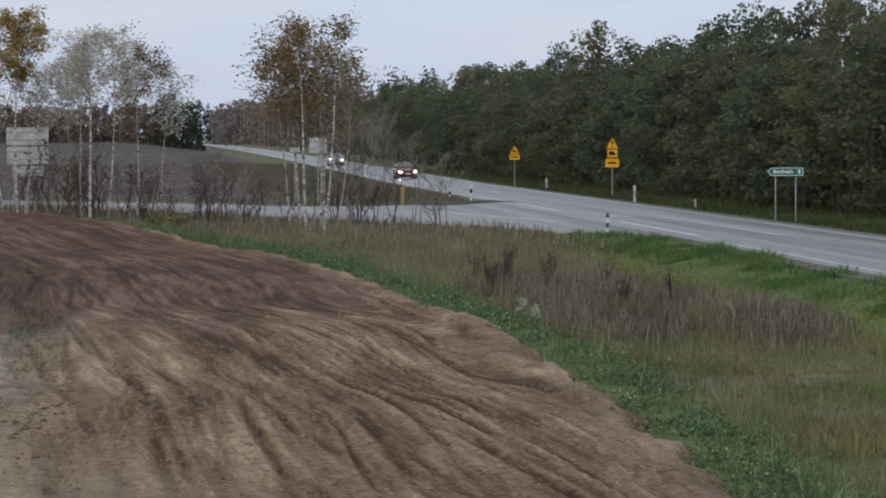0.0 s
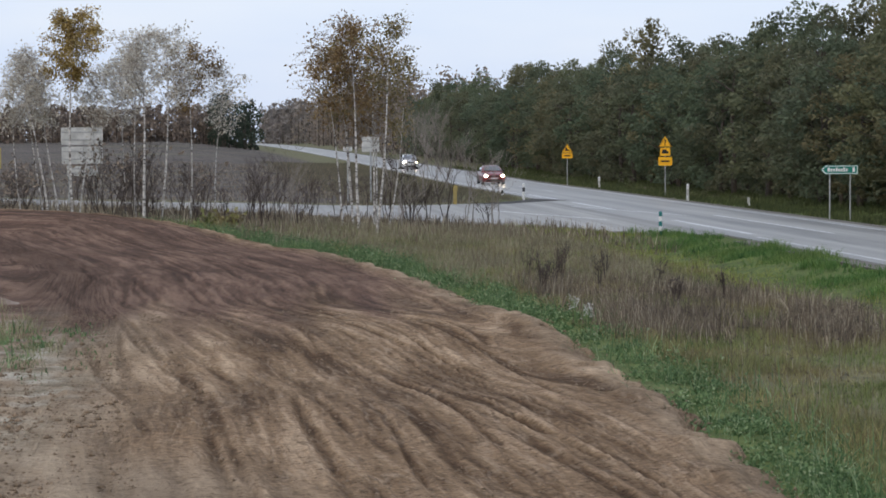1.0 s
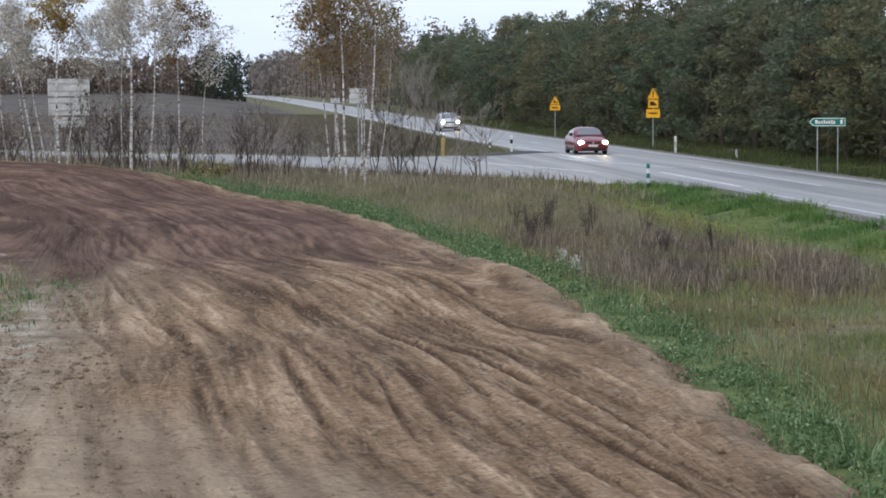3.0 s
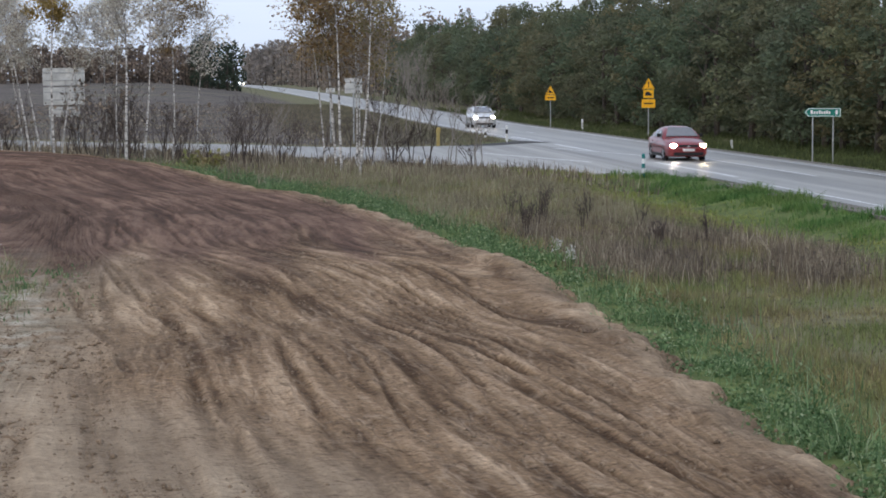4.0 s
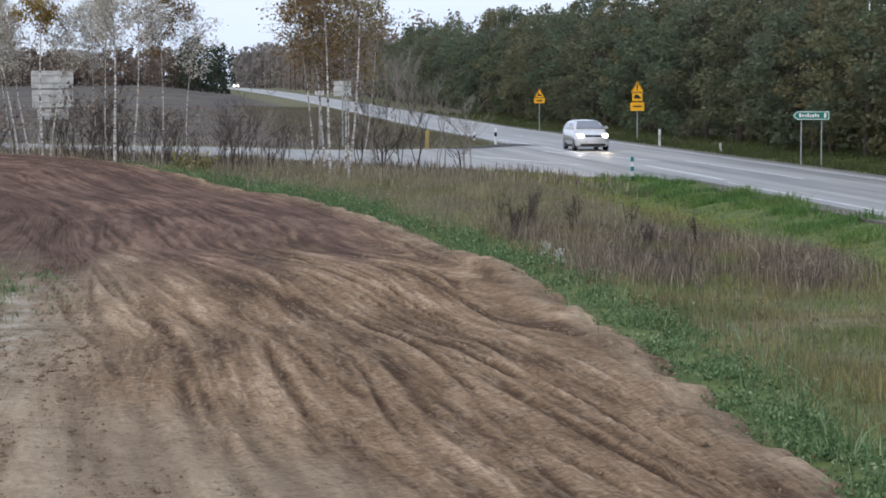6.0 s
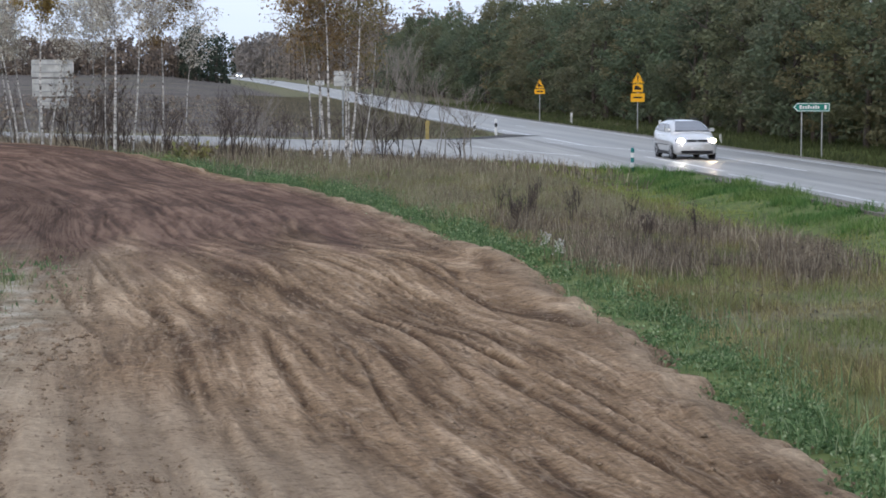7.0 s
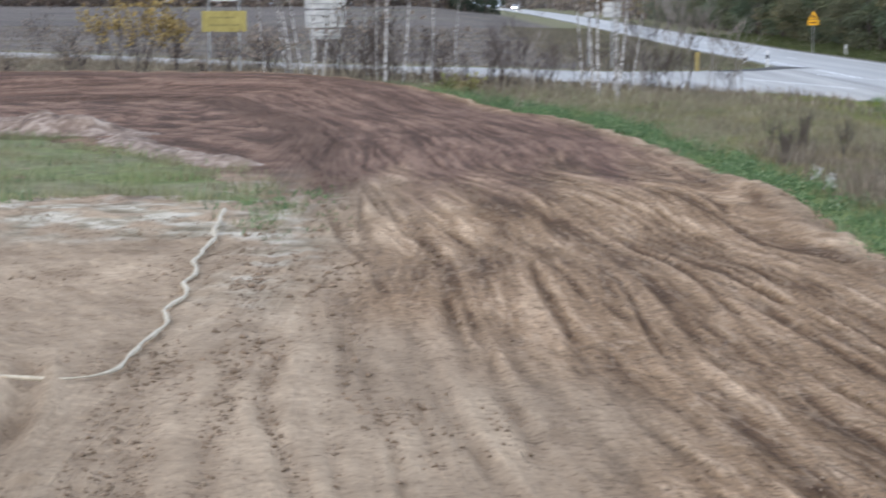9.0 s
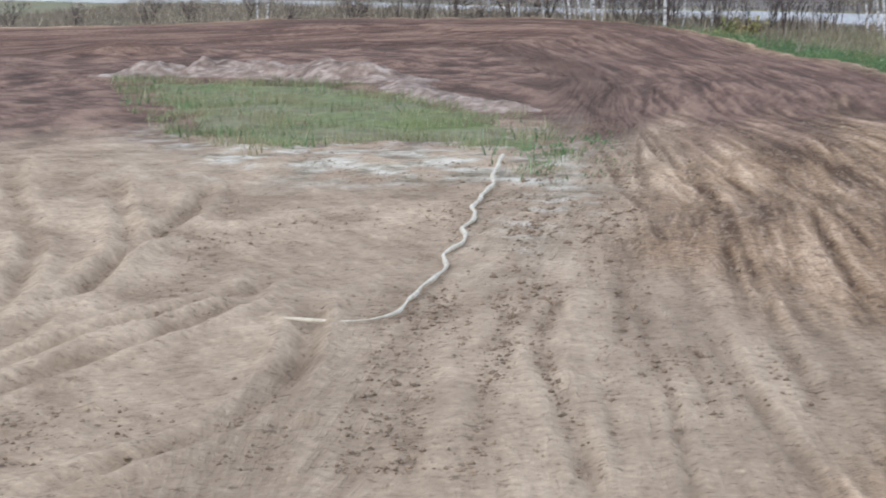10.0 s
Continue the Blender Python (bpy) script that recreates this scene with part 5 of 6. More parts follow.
def tri_outline(w, h, r=0.05):
    c = [(-w / 2, 0), (w / 2, 0), (0, h)]
    out = []
    for i in range(3):
        p, q, s = Vector(c[i]), Vector(c[i - 1]), Vector(c[(i + 1) % 3])
        out += [tuple(p + (q - p).normalized() * r * 1.4), tuple(p + ((q - p).normalized() + (s - p).normalized()) * r * 0.35), tuple(p + (s - p).normalized() * r * 1.4)]
    return out


def ring_triangle(bm, w, h, inset, band, y0, y1):
    for a, b in ((0, 1), (1, 2), (2, 0)):
        c = [Vector((-w / 2 + inset * 1.5, inset)), Vector((w / 2 - inset * 1.5, inset)), Vector((0, h - inset * 2))]
        m = (c[0] + c[1] + c[2]) / 3
        p, q = c[a], c[b]
        s = 1 - band
        plate(bm, [tuple(p), tuple(q), tuple(m + (q - m) * s), tuple(m + (p - m) * s)], y0, y1)


def pole(t, h, r, x=0.0, name="post", mat=None):
    bm = bmesh.new()
    tube(bm, [(x, 0.05, -0.3), (x, 0.05, h)], [r, r], 10)
    part(name, bm, mat or M_STEEL, t)


def warning_sign(x, y, yaw, scale, plates, label):
    z = float(base_height(x, y)) - 0.05
    t = thing("warning_sign", pose(x, y, z, 0, 0, yaw), label, "road sign", "yellow warning signs")
    s = scale
    top = plates["top"]
    pole(t, top - 0.1, 0.035)
    h = 0.80 * s
    zt = top - h
    bm = plate(bmesh.new(), [(a, b + zt) for a, b in tri_outline(0.92 * s, h)], -0.02, 0.0)
    tri = part("triangle_plate", bm, M_SIGN_YELLOW, t, "yellow triangular sign plate")
    bm = bmesh.new()
    ring_triangle(bm, 0.92 * s, h, 0.03 * s, 0.10, -0.027, -0.021)
    bmesh.ops.translate(bm, verts=bm.verts, vec=(0, 0, zt))
    part("border", bm, M_BLACK, tri)
    bm = bmesh.new()
    if plates["mark"] == "bang":
        plate(bm, [(-0.035 * s, zt + 0.26 * s), (0.035 * s, zt + 0.26 * s), (0.05 * s, zt + 0.52 * s), (-0.05 * s, zt + 0.52 * s)], -0.027, -0.021)
        plate(bm, rounded(-0.045 * s, 0.045 * s, zt + 0.13 * s, zt + 0.22 * s, 0.04 * s), -0.027, -0.021)
    else:
        plate(bm, [(-0.22 * s, zt + 0.16 * s), (0.22 * s, zt + 0.16 * s), (0.22 * s, zt + 0.24 * s), (0.02 * s, zt + 0.30 * s), (-0.08 * s, zt + 0.46 * s), (-0.16 * s, zt + 0.42 * s), (-0.12 * s, zt + 0.27 * s)], -0.027, -0.021)
    part("symbol", bm, M_BLACK, tri)
    for z0, z1, w, mark in plates["plates"]:
        bm = plate(bmesh.new(), rounded(-w / 2, w / 2, z0, z1, 0.04), -0.02, 0.0)
        p = part("plate", bm, M_SIGN_YELLOW, t)
        bm = bmesh.new()
        if mark == "car":
            plate(bm, [(-0.2, z0 + 0.14), (0.2, z0 + 0.14), (0.2, z0 + 0.26), (0.1, z0 + 0.28), (0.05, z0 + 0.38), (-0.15, z0 + 0.38), (-0.2, z0 + 0.26)], -0.027, -0.021)
        else:
            plate(bm, rounded(-w * 0.32, w * 0.32, (z0 + z1) / 2 - 0.04, (z0 + z1) / 2 + 0.05, 0.03), -0.027, -0.021)
        part("print", bm, M_BLACK, p)


def direction_sign(x, y, yaw):
    z = float(base_height(x, y))
    t = thing("direction_sign", pose(x, y, z, 0, 0, yaw), "green arrow-shaped direction sign with white border on two posts", "road sign")
    pole(t, 2.30, 0.033, -0.40)
    pole(t, 2.30, 0.033, 0.47)
    w, zc, hh = 0.80, 2.14, 0.195
    arrow = [(-w, zc), (-w + 0.2, zc - hh), (w, zc - hh), (w, zc + hh), (-w + 0.2, zc + hh)]
    b = part("board", plate(bmesh.new(), arrow, -0.03, 0.0), M_SIGN_GREEN, t, "green arrow board")
    rim = bmesh.new()
    inner = [(-w + 0.09, zc), (-w + 0.225, zc - hh + 0.05), (w - 0.05, zc - hh + 0.05), (w - 0.05, zc + hh - 0.05), (-w + 0.225, zc + hh - 0.05)]
    outer = [(-w + 0.05, zc), (-w + 0.21, zc - hh + 0.022), (w - 0.022, zc - hh + 0.022), (w - 0.022, zc + hh - 0.022), (-w + 0.21, zc + hh - 0.022)]
    for i in range(5):
        plate(rim, [outer[i], outer[(i + 1) % 5], inner[(i + 1) % 5], inner[i]], -0.037, -0.031)
    part("border", rim, M_WHITE, b, "thin white border")
    # lettering that cannot be read: plain bars
    u = -0.50
    for k, wd in enumerate((0.13, 0.11, 0.11, 0.11, 0.10, 0.11, 0.10, 0.11)):
        part("text_bar", plate(bmesh.new(), rounded(u, u + wd - 0.035, zc - 0.075, zc + (0.095 if k in (0, 3, 6) else 0.05), 0.012, 2), -0.042, -0.037), M_WHITE, b)
        u += wd
    part("text_bar", plate(bmesh.new(), rounded(0.56, 0.66, zc - 0.09, zc + 0.10, 0.02, 2), -0.042, -0.037), M_WHITE, b)


def delineator(x, y, h, mats, label, w=0.11):
    """A roadside marker post of stacked coloured bands."""
    z = float(ground_z(np.array([x]), np.array([y]))[0][0]) - 0.05
    t = thing("delineator_post", pose(x, y, z), label, "marker post", "delineator posts")
    n = len(mats)
    for k, m in enumerate(mats):
        z0, z1 = h * k / n, h * (k + 1) / n
        bm = bmesh.new()
        a = [bm.verts.new((w / 2 * c, 0.04 * s, z0)) for c, s in ((-1, -0.4), (-0.6, -1), (0.6, -1), (1, -0.4), (0.7, 1), (-0.7, 1))]
        top = z1 - (0.03 if k == n - 1 else 0)
        b = [bm.verts.new((v.co.x, v.co.y, top + (0.03 if (k == n - 1 and v.co.y > 0) else 0))) for v in a]
        bm.faces.new(a[::-1])
        bm.faces.new(b)
        for i in range(6):
            bm.faces.new((a[i], a[(i + 1) % 6], b[(i + 1) % 6], b[i]))
        part("band", bm, m, t)


def back_board(x, y, yaw, panels, w, label, mat, name="sign_board", posts=(-0.7, 0.7), marks=False):
    """Large roadside panels on two posts."""
    z = float(ground_z(np.array([x]), np.array([y]))[0][0])
    t = thing(name, pose(x, y, z, 0, 0, yaw), label, "road sign")
    top = max(p[1] for p in panels)
    for px in posts:
        pole(t, top - 0.05, 0.05, px)
    for z0, z1, pw, m in panels:
        bm = plate(bmesh.new(), rounded(-pw / 2, pw / 2, z0, z1, 0.05), -0.03, 0.0)
        p = part("panel", bm, m, t)
        if marks:
            for k in range(2):
                zz = z0 + (z1 - z0) * (0.32 + 0.36 * k)
                part("text_bar", plate(bmesh.new(), rounded(-pw * 0.34, pw * (0.34 - 0.1 * k), zz - 0.05, zz + 0.05, 0.03, 2), -0.037, -0.031), M_FADED, p)
        else:
            bm = bmesh.new()
            for k in (0.28, 0.72):
                zz = z0 + (z1 - z0) * k
                box(bm, -pw / 2 + 0.05, pw / 2 - 0.05, -0.055, -0.031, zz - 0.03, zz + 0.03)
            part("rail", bm, M_STEEL, p)
    return t


def build_roadside():
    warning_sign(26.12, 119, -12, 0.9, {"top": 3.80, "mark": "bang", "plates": [(2.56, 3.04, 0.62, "car"), (1.96, 2.48, 0.84, "bar")]},
                 "yellow warning triangle with two yellow plates on a post")
    warning_sign(25.28, 150, -10, 0.88, {"top": 3.25, "mark": "slip", "plates": [(2.12, 2.50, 0.80, "bar")]}, "yellow warning triangle with one plate on a post")
    direction_sign(26.0, 83.5, -16)
    delineator(15.75, 72.6, 0.92, [M_TEAL, M_WHITE, M_TEAL, M_WHITE, M_TEAL], "teal and white banded marker post in the verge", 0.13)
    delineator(17.0, 116.5, 0.98, [M_WHITE, M_WHITE, M_BLACK, M_WHITE], "white marker post at the junction", 0.15)
    delineator(16.6, 123, 0.62, [M_WHITE, M_BLACK, M_WHITE], "short white marker post at the junction", 0.14)
    delineator(25.9, 112, 0.98, [M_WHITE, M_BACK, M_WHITE], "white marker post beyond the road", 0.15)
    delineator(26.2, 99.5, 0.55, [M_WHITE, M_BACK], "short white marker post beyond the road", 0.13)
    delineator(25.9, 140, 0.9, [M_WHITE, M_BACK, M_WHITE], "white marker post beyond the road", 0.15)
    # yellow gas marker
    z = float(base_height(11.9, 107.5))
    t = thing("gas_marker", pose(11.9, 107.5, z), "stout weathered yellow pipeline marker post", "marker post")
    part("column", box(bmesh.new(), -0.09, 0.09, -0.08, 0.08, -0.3, 0.72, 0.02), M_YPOST, t)
    part("head", box(bmesh.new(), -0.13, 0.13, -0.11, 0.11, 0.72, 1.05, 0.04), M_YPOST, t)
    back_board(-7.95, 104.5, 4, [(3.42, 4.32, 2.15, M_BACK), (2.42, 3.32, 2.1, M_BACK), (1.8, 2.32, 1.6, M_BACK)], 2.1, "weathered grey road sign panels seen from behind", M_BACK)
    back_board(-13.35, 105, 6, [(4.32, 5.26, 2.3, M_SIGN_LEMON), (3.82, 4.14, 1.3, M_WHITE), (2.2, 3.3, 2.35, M_SIGN_DRAB)], 2.3, "bright yellow sign panels with a white one between", M_SIGN_LEMON, "yellow_board", (-0.8, 0.8), True)
    back_board(7.6, 112, -5, [(2.9, 3.75, 1.0, M_BACK)], 0.95, "grey road sign seen from behind", M_BACK, "rear_sign", (0.0,))
    back_board(6.3, 112, -5, [(2.95, 3.2, 0.5, M_WHITE)], 0.5, "small white road sign", M_WHITE, "small_sign", (0.0,))
    # hose on the ground
    q, s = poly_np(HOSE, 0.12)
    rng = np.random.default_rng(4)
    wob = noise_np(s, s, 0.8, 0.0, 91.0) * 0.10 + noise_np(s, s, 2.2, 0.0, 92.0) * 0.03
    zz = dirt_top(q[:, 0], q[:, 1]) + 0.02 + 0.06 * smoothstep(27.0, 29.5, q[:, 1]) + 0.03
    bm = bmesh.new()
    tube(bm, [(a + w, b, c) for (a, b), w, c in zip(q[:, :2], wob, zz)], [float(np.interp(b, [17.6, 19.5, 32], [0.016, 0.022, 0.036])) + 0.007 * math.sin(k * 0.7) for k, (a, b) in enumerate(q[:, :2])], 8)
    ob = part("hose", bm, M_HOSE)
    tagged(ob, "sandy flat drainage hose lying over the dirt", "hose")
    # thrown-up sand along the island's far rim and clods
    sand_heap([(-4.6, 41.4), (-6.1, 44.2), (-8.3, 48.4), (-10.0, 52.4)], 0.8, 0.30, 101.0)
    sand_heap([(-9.4, 52.6), (-11.6, 54.2), (-14.4, 55.6), (-17.2, 56.8), (-18.6, 55.6)], 1.2, 0.62, 105.0)
    # crumbs of earth: too many to count
    rng = np.random.default_rng(31)
    x1, y1 = rng.uniform(-8, 5.2, 60000), 12.5 + 27 * rng.uniform(0, 1, 60000) ** 1.3
    keep = rng.uniform(0, 1, 60000) < np.clip(0.10 + 0.8 * noise_np(x1, y1, 0.35, 0.35, 95.0) + 0.5 * np.exp(-((x1 + 2.4) / 1.4) ** 2), 0, 1)
    x1, y1 = x1[keep], y1[keep]
    t = rng.integers(0, len(OUT_Q), 12000)
    x2, y2 = OUT_Q[t, 0] - rng.normal(0.42, 0.20, 12000), OUT_Q[t, 1] + rng.uniform(-0.3, 0.3, 12000)
    k2 = (y2 > 12) & (y2 < 66)
    x3, y3 = rng.normal(-2.1, 0.7, 420), rng.uniform(18, 33, 420)
    for nm, xx, yy, big, mt, lb in (("earth_clods", x3, y3, 0.027, M_CLOD, "lumpy clods of dry earth beside the lane"), ("earth_crumbs", x1, y1, 0.0145, M_CLOD, "dark crumbs of dry earth scattered on the track"), ("edge_crumbs", x2[k2], y2[k2], 0.019, M_CLOD, "pale crumbled earth along the track's edge")):
        n = len(xx)
        rad = np.minimum(big * rng.lognormal(0, 0.45, n), 2.2 * big)
        o = np.array([(1, 0, 0), (0, 1, 0), (-1, 0, 0), (0, -1, 0), (0, 0, 0.9)])
        v = o[None] * rng.uniform(0.6, 1.3, (n, 5, 1)) * rad[:, None, None]
        v = v + np.stack([xx, yy, dirt_top(xx, yy) + rad * 0.1], 1)[:, None]
        fc = np.array([(0, 1, 4), (1, 2, 4), (2, 3, 4), (3, 0, 4), (0, 3, 2), (0, 2, 1)])
        f = (fc[None] + (np.arange(n) * 5)[:, None, None]).reshape(-1, 3)
        ob, _ = sheet(nm, v.reshape(-1, 3), f, mt)
        tagged(ob, lb, "earth crumbs", kind="stuff")


# ---- cars: nose towards minus y ----
def car_body(st):
    """Loft of rounded cross-sections: y, half width, bottom, side top, crown."""
    bm = bmesh.new()
    rings = []
    for y, w, zb, zt, cr in st:
        half = [(0.0, zb), (w * 0.86, zb), (w * 0.97, zb + 0.08), (w, zb + 0.22), (w, (zb + zt) / 2 + 0.05), (w * 0.97, zt - 0.07), (w * 0.88, zt), (w * 0.5, zt + cr * 0.8), (0.0, zt + cr)]
        pts = half + [(-x, z) for x, z in half[-2:0:-1]]
        rings.append([bm.verts.new((x, y, z)) for x, z in pts])
    n = len(rings[0])
    for a, b in zip(rings, rings[1:]):
        for k in range(n):
            bm.faces.new((a[k], a[(k + 1) % n], b[(k + 1) % n], b[k]))
    bm.faces.new(rings[0])
    bm.faces.new(rings[-1])
    bmesh.ops.recalc_face_normals(bm, faces=bm.faces)
    for f in bm.faces:
        f.smooth = True
    return bm


def quad_panel(c, push, name, mat, parent, inset=0.06, out=0.012):
    """A window pane a little proud of the four corners' plane."""
    c = [Vector(p) for p in c]
    m = sum(c, Vector()) / 4
    nrm = (c[1] - c[0]).cross(c[3] - c[0]).normalized()
    if nrm.dot(Vector(push)) < 0:
        nrm = -nrm
    q = [p + (m - p).normalized() * inset + nrm * out for p in c]
    bm = bmesh.new()
    a = [bm.verts.new(p) for p in q]
    b = [bm.verts.new(p - nrm * (0.02 + out)) for p in q]
    bm.faces.new(a)
    bm.faces.new(b[::-1])
    for i in range(4):
        bm.faces.new((a[i], b[i], b[(i + 1) % 4], a[(i + 1) % 4]))
    bmesh.ops.recalc_face_normals(bm, faces=bm.faces)
    bmesh.ops.bevel(bm, geom=list(bm.edges), offset=0.008, segments=1, affect="EDGES")
    return part(name, bm, mat, parent)


def car(name, label, spec, mat, lamp):
    t = thing(name, pose(20, 300, 0), label, "car", "cars on the road")
    body = part("body", car_body(spec["stations"]), mat, t)
    W = spec["w"] / 2
    # cabin
    cab = spec["cabin"]          # y, half width, z for the belt and the roof outline, front to rear
    (y0, w0, z0), (y1, w1, z1), (y2, w2, z2), (y3, w3, z3) = cab
    bm = bmesh.new()
    mid_z = max(z1, z2) + 0.035
    prof = [(y0, w0, z0), (y0 * 0.35 + y1 * 0.65, w0 * 0.4 + w1 * 0.6, z0 * 0.33 + z1 * 0.67 + 0.02), (y1, w1, z1), ((y1 + y2) / 2, (w1 + w2) / 2 + 0.01, mid_z), (y2, w2, z2), (y2 * 0.35 + y3 * 0.65, w2 * 0.35 + w3 * 0.65, z2 * 0.4 + z3 * 0.6 + 0.03), (y3, w3, z3)]
    rings = []
    zb = min(z0, z3) - 0.12
    for y, w, z in prof:
        bw = W * 0.93
        half = [(bw, zb), (bw - (bw - w) * min(1, max(0, (z - zb)) / 0.6) * 0.85, max(zb + 0.01, z - 0.07)), (w * 0.86, z - 0.005), (w * 0.45, z + 0.02), (0, z + 0.028)]
        pts = half + [(-x, zz) for x, zz in half[-2::-1]]
        rings.append([bm.verts.new((x, y, zz)) for x, zz in pts])
    for a, b in zip(rings, rings[1:]):
        for k in range(len(a) - 1):
            bm.faces.new((a[k], a[k + 1], b[k + 1], b[k]))
    bm.faces.new(rings[0])
    bm.faces.new(rings[-1])
    bmesh.ops.recalc_face_normals(bm, faces=bm.faces)
    for f in bm.faces:
        f.smooth = True
    part("cabin", bm, mat, t)
    quad_panel([(-w0 * 0.93, y0 + 0.03, z0 + 0.05), (w0 * 0.93, y0 + 0.03, z0 + 0.05), (w1 * 0.86, y1 - 0.05, z1 - 0.01), (-w1 * 0.86, y1 - 0.05, z1 - 0.01)], (0, -1, 0.6), "windscreen", M_GLASS, t, 0.03, 0.045)
    quad_panel([(-w3 * 0.9, y3 - 0.02, z3 + 0.04), (w3 * 0.9, y3 - 0.02, z3 + 0.04), (w2 * 0.84, y2 + 0.06, z2 - 0.02), (-w2 * 0.84, y2 + 0.06, z2 - 0.02)], (0, 1, 0.6), "rear_window", M_GLASS, t, 0.03, 0.045)
    belt = z0 + 0.02
    ym = spec["pillar"]
    roof = min(z1, z2) - 0.09
    for sx in (-1, 1):
        for ya, yb, yat, ybt in ((y0 + 0.32, ym - 0.03, y1 + 0.08, ym - 0.03), (ym + 0.03, y3 - 0.35, ym + 0.03, y2 - 0.02)):
            bx, tx = W * 0.925, (w1 + W) / 2 * 0.97
            quad_panel([(sx * bx, ya, belt), (sx * bx, yb, belt), (sx * tx, ybt, roof), (sx * tx, yat, roof)], (sx, 0, 0), "side_window", M_GLASS, t, 0.02)
        bm = box(bmesh.new(), sx * (W + 0.03) - 0.10, sx * (W + 0.03) + 0.10, y0 + 0.42, y0 + 0.56, belt + 0.02, belt + 0.17, 0.03)
        part("wing_mirror", bm, M_TRIM if name == "red_saloon" else mat, t)
    L = spec["l"] / 2
    # lower trim, grille, plate
    part("bumper_trim", box(bmesh.new(), -W * 0.72, W * 0.72, -L - 0.012, -L + 0.12, 0.25, 0.40, 0.02), M_TRIM, t, "black lower grille")
    part("grille", box(bmesh.new(), -W * 0.48, W * 0.48, -L - 0.002, -L + 0.14, spec["lamp_z"] - 0.07, spec["lamp_z"] + 0.05, 0.02), M_TRIM, t, "dark radiator grille")
    part("badge", plate(bmesh.new(), rounded(-0.05, 0.05, spec["lamp_z"] - 0.06, spec["lamp_z"] + 0.04, 0.045), -L - 0.012, -L - 0.004), M_RIM, t)
    p = part("number_plate", box(bmesh.new(), -0.26, 0.26, -L - 0.03, -L + 0.02, 0.43, 0.545, 0.006), M_PLATE, t, "white plate")
    part("plate_bar", box(bmesh.new(), -0.18, 0.18, -L - 0.035, -L - 0.029, 0.475, 0.50), M_STEEL, p)
    for sx in (-1, 1):
        part("sill", box(bmesh.new(), sx * W - 0.03, sx * W + 0.008, -spec["base"] / 2 + 0.42, spec["base"] / 2 - 0.38, 0.19, 0.31, 0.012), M_TRIM, t, "black side sill")
        part("side_strip", box(bmesh.new(), sx * W - 0.02, sx * W + 0.012, -spec["base"] / 2 + 0.45, spec["base"] / 2 - 0.4, 0.565, 0.60, 0.008), M_TRIM, t, "black rub strip")
        for ydoor in (spec["pillar"] - 0.18, spec["pillar"] + 0.80):
            part("door_handle", box(bmesh.new(), sx * W - 0.02, sx * W + 0.02, ydoor - 0.09, ydoor + 0.09, spec["cabin"][0][2] - 0.16, spec["cabin"][0][2] - 0.125, 0.01), mat, t)
        bm = bmesh.new()
        bmesh.ops.create_uvsphere(bm, u_segments=14, v_segments=8, radius=1.0, matrix=Matrix.LocRotScale((sx * W * 0.72, -L + 0.20, spec["lamp_z"]), Euler((0, 0, sx * 0.35)), (0.22, 0.16, 0.10)))
        h = part("headlight", bm, M_GLASS, t, "headlight housing")
        # glowing bulb made oversized so that its shape takes in the headlamp's glare
        bm = bmesh.new()
        bmesh.ops.create_uvsphere(bm, u_segments=14, v_segments=8, radius=1.0, matrix=Matrix.LocRotScale((sx * W * 0.72, -L + 0.09, spec["lamp_z"]), None, (0.145, 0.09, 0.10)))
        part("bulb", bm, lamp if sx < 0 else M_LAMP_WARM if spec["warm"] else lamp, h, "lit bulb")
        bm = box(bmesh.new(), sx * W * 0.78 - 0.12, sx * W * 0.78 + 0.12, L - 0.10, L + 0.01, 0.75, 0.95, 0.03)
        part("tail_light", bm, M_RED_PAINT, t)
        if spec["rails"]:
            bm = bmesh.new()
            rw = w1 * 0.80
            tube(bm, [(sx * rw, y1 + 0.1, z1 + 0.0), (sx * rw, y1 + 0.25, mid_z + 0.06), (sx * rw, y2 - 0.3, mid_z + 0.06), (sx * rw, y2, z2)], [0.016] * 4, 6)
            part("roof_rail", bm, M_TRIM, t)
    wheels = []
    for yy in (-spec["base"] / 2 + spec["shift"], spec["base"] / 2 + spec["shift"]):
        for sx in (-1, 1):
            bm = bmesh.new()
            bmesh.ops.create_cone(bm, cap_ends=True, segments=24, radius1=0.36, radius2=0.36, depth=0.03, matrix=Matrix.LocRotScale((sx * (W - 0.02), yy, 0.33), Euler((0, radians(90), 0)), None))
            part("wheel_arch", bm, M_TRIM, t)
            bm = bmesh.new()
            bmesh.ops.create_cone(bm, cap_ends=True, segments=28, radius1=0.315, radius2=0.315, depth=0.2, matrix=Euler((0, radians(90), 0)).to_matrix().to_4x4())
            bmesh.ops.bevel(bm, geom=[e for e in bm.edges if abs(e.verts[0].co.x - e.verts[1].co.x) < 1e-4], offset=0.03, segments=2, affect="EDGES")
            wh = part("wheel", bm, M_TYRE, t, "black tyre")
            wh.matrix_basis = pose(sx * (W - 0.10), yy, 0.315)
            bm = bmesh.new()
            for k in range(5):
                a = k * 2 * math.pi / 5
                m = Matrix.Rotation(a, 4, "X")
                r = bmesh.ops.create_cube(bm, size=1.0, matrix=m @ Matrix.LocRotScale((sx * 0.103, 0, 0.115), None, (0.02, 0.07, 0.19)))
            bmesh.ops.create_cone(bm, cap_ends=True, segments=16, radius1=0.06, radius2=0.06, depth=0.022, matrix=Matrix.LocRotScale((sx * 0.104, 0, 0), Euler((0, radians(90), 0)), None))
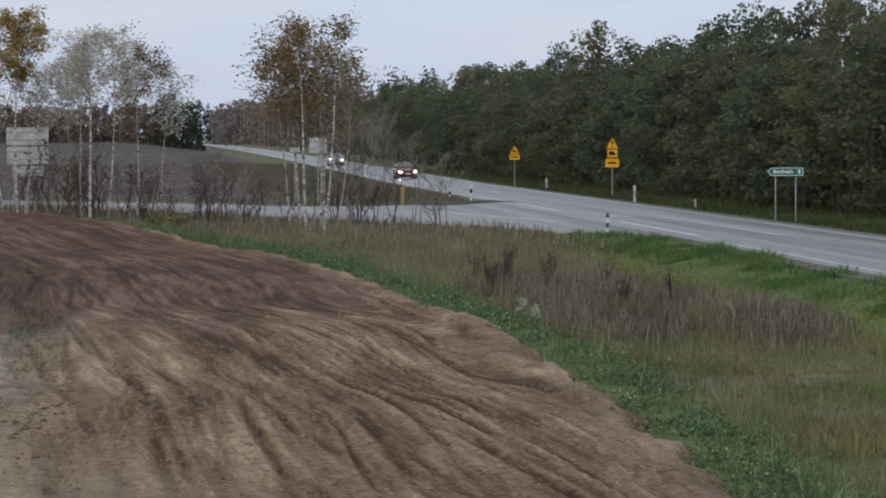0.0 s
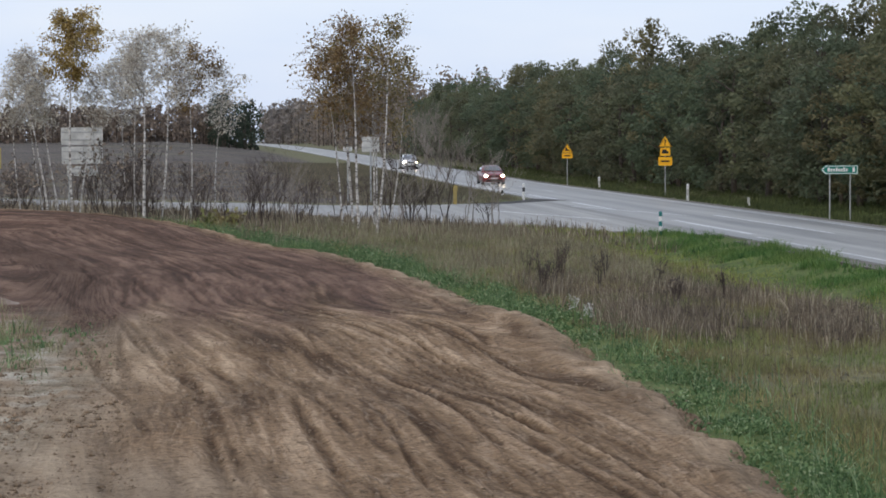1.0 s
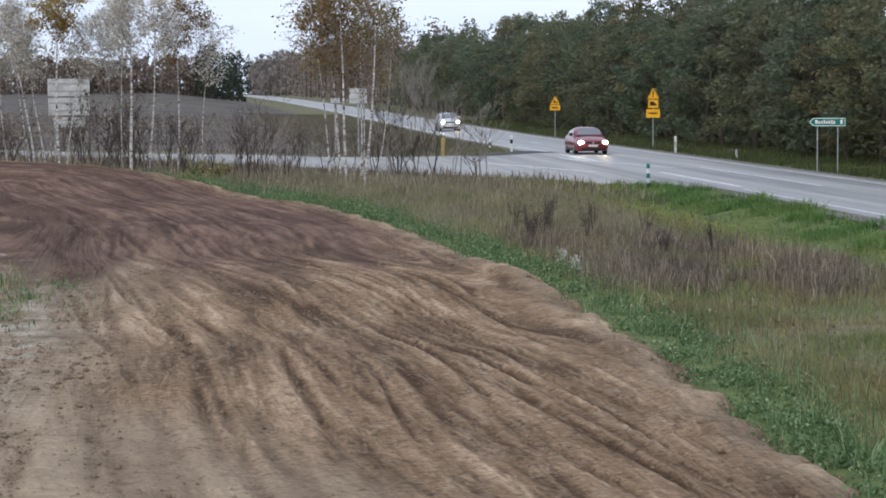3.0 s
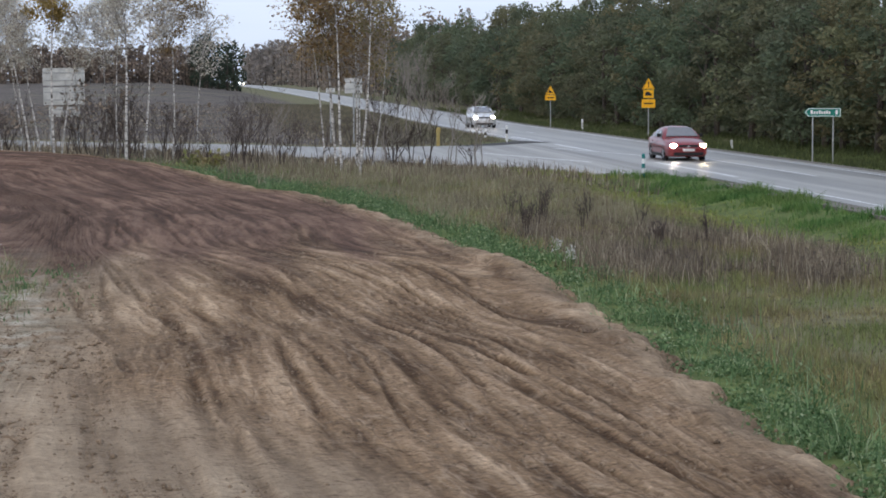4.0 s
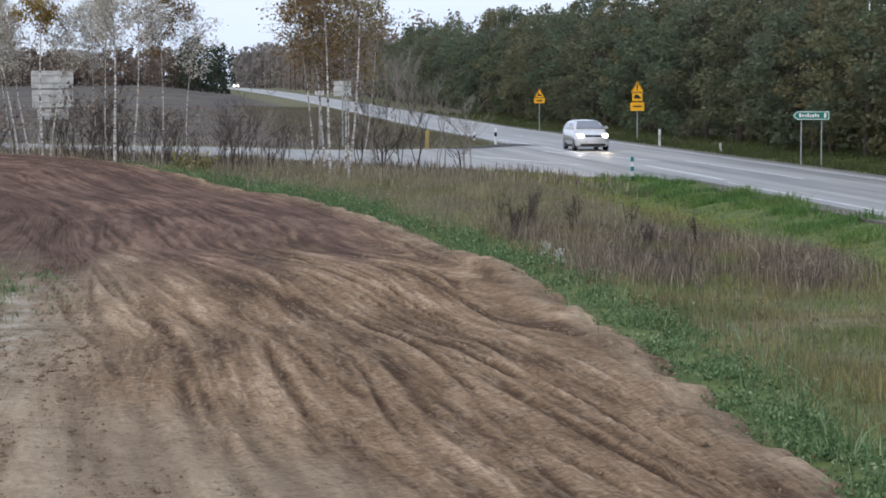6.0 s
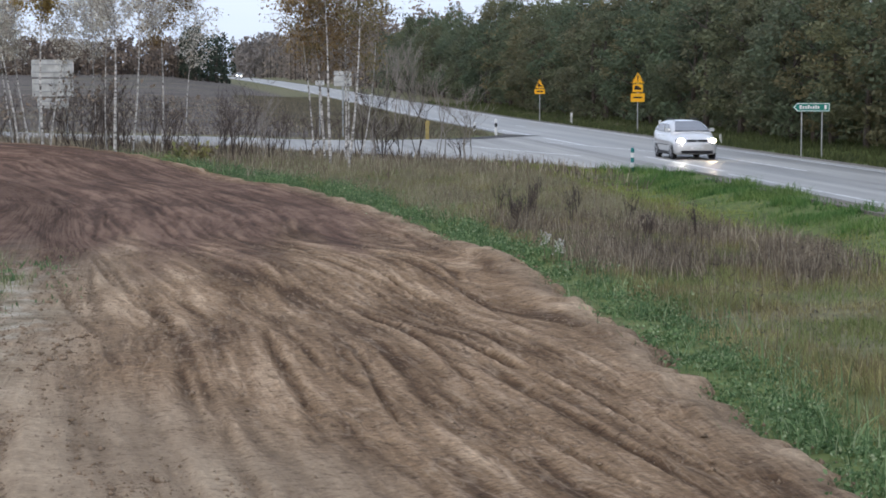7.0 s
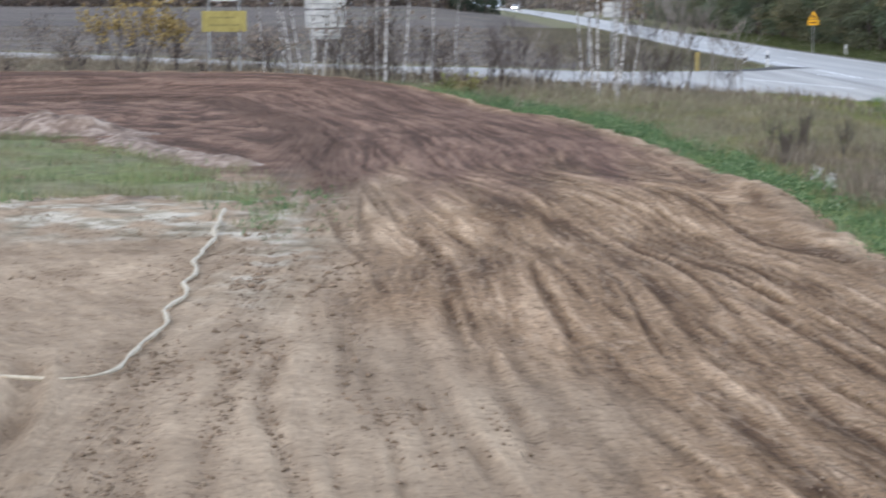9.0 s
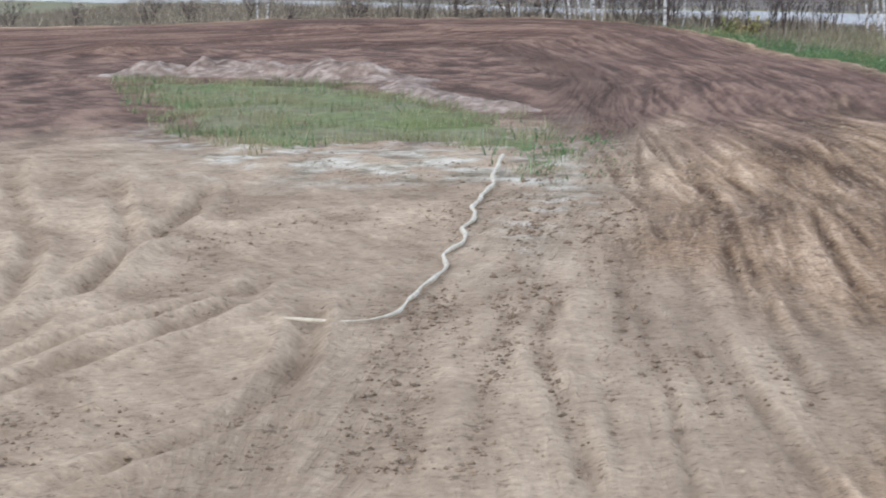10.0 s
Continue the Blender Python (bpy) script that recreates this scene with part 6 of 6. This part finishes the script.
            part("rim", bm, M_RIM, wh, "alloy rim")
            wheels.append(wh)
    return t, wheels


SALOON = {
    "w": 1.82, "l": 4.75, "lamp_z": 0.66, "base": 2.71, "shift": 0.06, "rails": False, "pillar": 0.22, "warm": True,
    "stations": [(-2.375, 0.62, 0.30, 0.58, 0.04), (-2.30, 0.80, 0.22, 0.68, 0.05), (-2.05, 0.88, 0.18, 0.77, 0.07), (-1.5, 0.91, 0.18, 0.88, 0.08), (-0.95, 0.91, 0.17, 0.95, 0.07), (0.0, 0.91, 0.17, 0.96, 0.02),
                 (1.2, 0.91, 0.18, 0.98, 0.02), (1.75, 0.90, 0.20, 1.00, 0.05), (2.2, 0.86, 0.26, 0.98, 0.05), (2.36, 0.76, 0.34, 0.90, 0.03)],
    "cabin": [(-1.05, 0.80, 0.98), (-0.28, 0.60, 1.42), (0.75, 0.60, 1.43), (1.72, 0.74, 1.04)],
}
MINIVAN = {
    "w": 1.83, "l": 4.70, "lamp_z": 0.78, "base": 2.82, "shift": -0.05, "rails": True, "pillar": 0.15, "warm": True,
    "stations": [(-2.35, 0.64, 0.32, 0.68, 0.04), (-2.27, 0.80, 0.24, 0.80, 0.06), (-2.0, 0.89, 0.20, 0.90, 0.09), (-1.5, 0.915, 0.20, 1.00, 0.10), (-1.2, 0.915, 0.20, 1.05, 0.08), (0.0, 0.915, 0.20, 1.07, 0.02),
                 (1.4, 0.915, 0.21, 1.09, 0.02), (2.1, 0.89, 0.26, 1.10, 0.03), (2.30, 0.84, 0.34, 1.06, 0.03), (2.35, 0.80, 0.40, 0.95, 0.02)],
    "cabin": [(-1.42, 0.82, 1.09), (-0.35, 0.64, 1.60), (1.55, 0.64, 1.61), (2.24, 0.76, 1.12)],
}


def shortened(spec, k, roof=0.0):
    """The same car with its length scaled and its roof lowered."""
    low = lambda z: z - roof if z > 1.3 else z
    return dict(spec, l=spec["l"] * k, base=spec["base"] * k, pillar=spec["pillar"] * k, shift=spec["shift"] * k, stations=[(st[0] * k, *st[1:]) for st in spec["stations"]],
                cabin=[(y * k, w, low(z)) for y, w, z in spec["cabin"]])


def drive(t, wheels, table, lane=-1.35):
    """Rows along the near lane from seconds and y; the wheels turn with the way."""
    rows = []
    for s, y in table:
        x = float(road_x(y)) + lane
        yaw = math.degrees(math.atan2(float(road_x(y + 6) - road_x(y - 6)), 12.0))
        rows.append((s, pose(x, y, float(road_z(y)) + 0.03, 0, 0, -yaw)))
    walk(t, rows)
    y_of = lambda s: float(np.interp(s, [a for a, _ in table], [b for _, b in table]))
    for wh in wheels:
        base = wh.matrix_basis.translation.copy()
        n = int(table[-1][0] / 0.0666)
        spin = []
        for k in range(n + 1):
            s = min(table[-1][0], k * table[-1][0] / n)
            turn = math.degrees((table[0][1] - y_of(s)) / 0.315)
            spin.append((s, pose(*base, turn % 360, 0, 0)))
        walk(wh, spin)


build_ground()
build_dirt()
build_island()
build_roads()
build_grass()
build_trees()
build_birches()
build_roadside()
RED, RED_WHEELS = car("red_saloon", "dark red four-door saloon driving with lit headlights", shortened(SALOON, 0.92), M_RED_PAINT, M_LAMP)
SILVER, SILVER_WHEELS = car("silver_minivan", "silver minivan with roof rails and lit headlights", shortened(MINIVAN, 0.92, 0.06), M_SILVER_PAINT, M_LAMP)
FAR, FAR_WHEELS = car("grey_hatchback", "far grey car approaching with lit headlights", dict(MINIVAN, rails=False), M_SILVER_PAINT, M_LAMP)


def motions():
    drive(RED, RED_WHEELS, [(0.0, 178.0), (0.5, 166.8), (1.0, 155.5), (1.5, 144.1), (2.0, 132.7), (2.5, 121.3), (3.0, 109.7), (4.5, 74.6), (5.0, 62.9), (5.5, 51.2), (7.0, 16.1), (8.5, -19.0), (10.0, -54.1)], -0.95)
    drive(SILVER, SILVER_WHEELS, [(0.0, 247.0), (1.0, 222.5), (2.5, 186.0), (3.5, 161.8), (4.5, 138.0), (5.5, 115.2), (6.5, 92.8), (7.5, 70.9), (8.5, 48.7), (10.0, 15.0)], -1.2)
    drive(FAR, FAR_WHEELS, [(0.0, 760.0), (5.0, 640.0), (10.0, 520.0)])


motions()
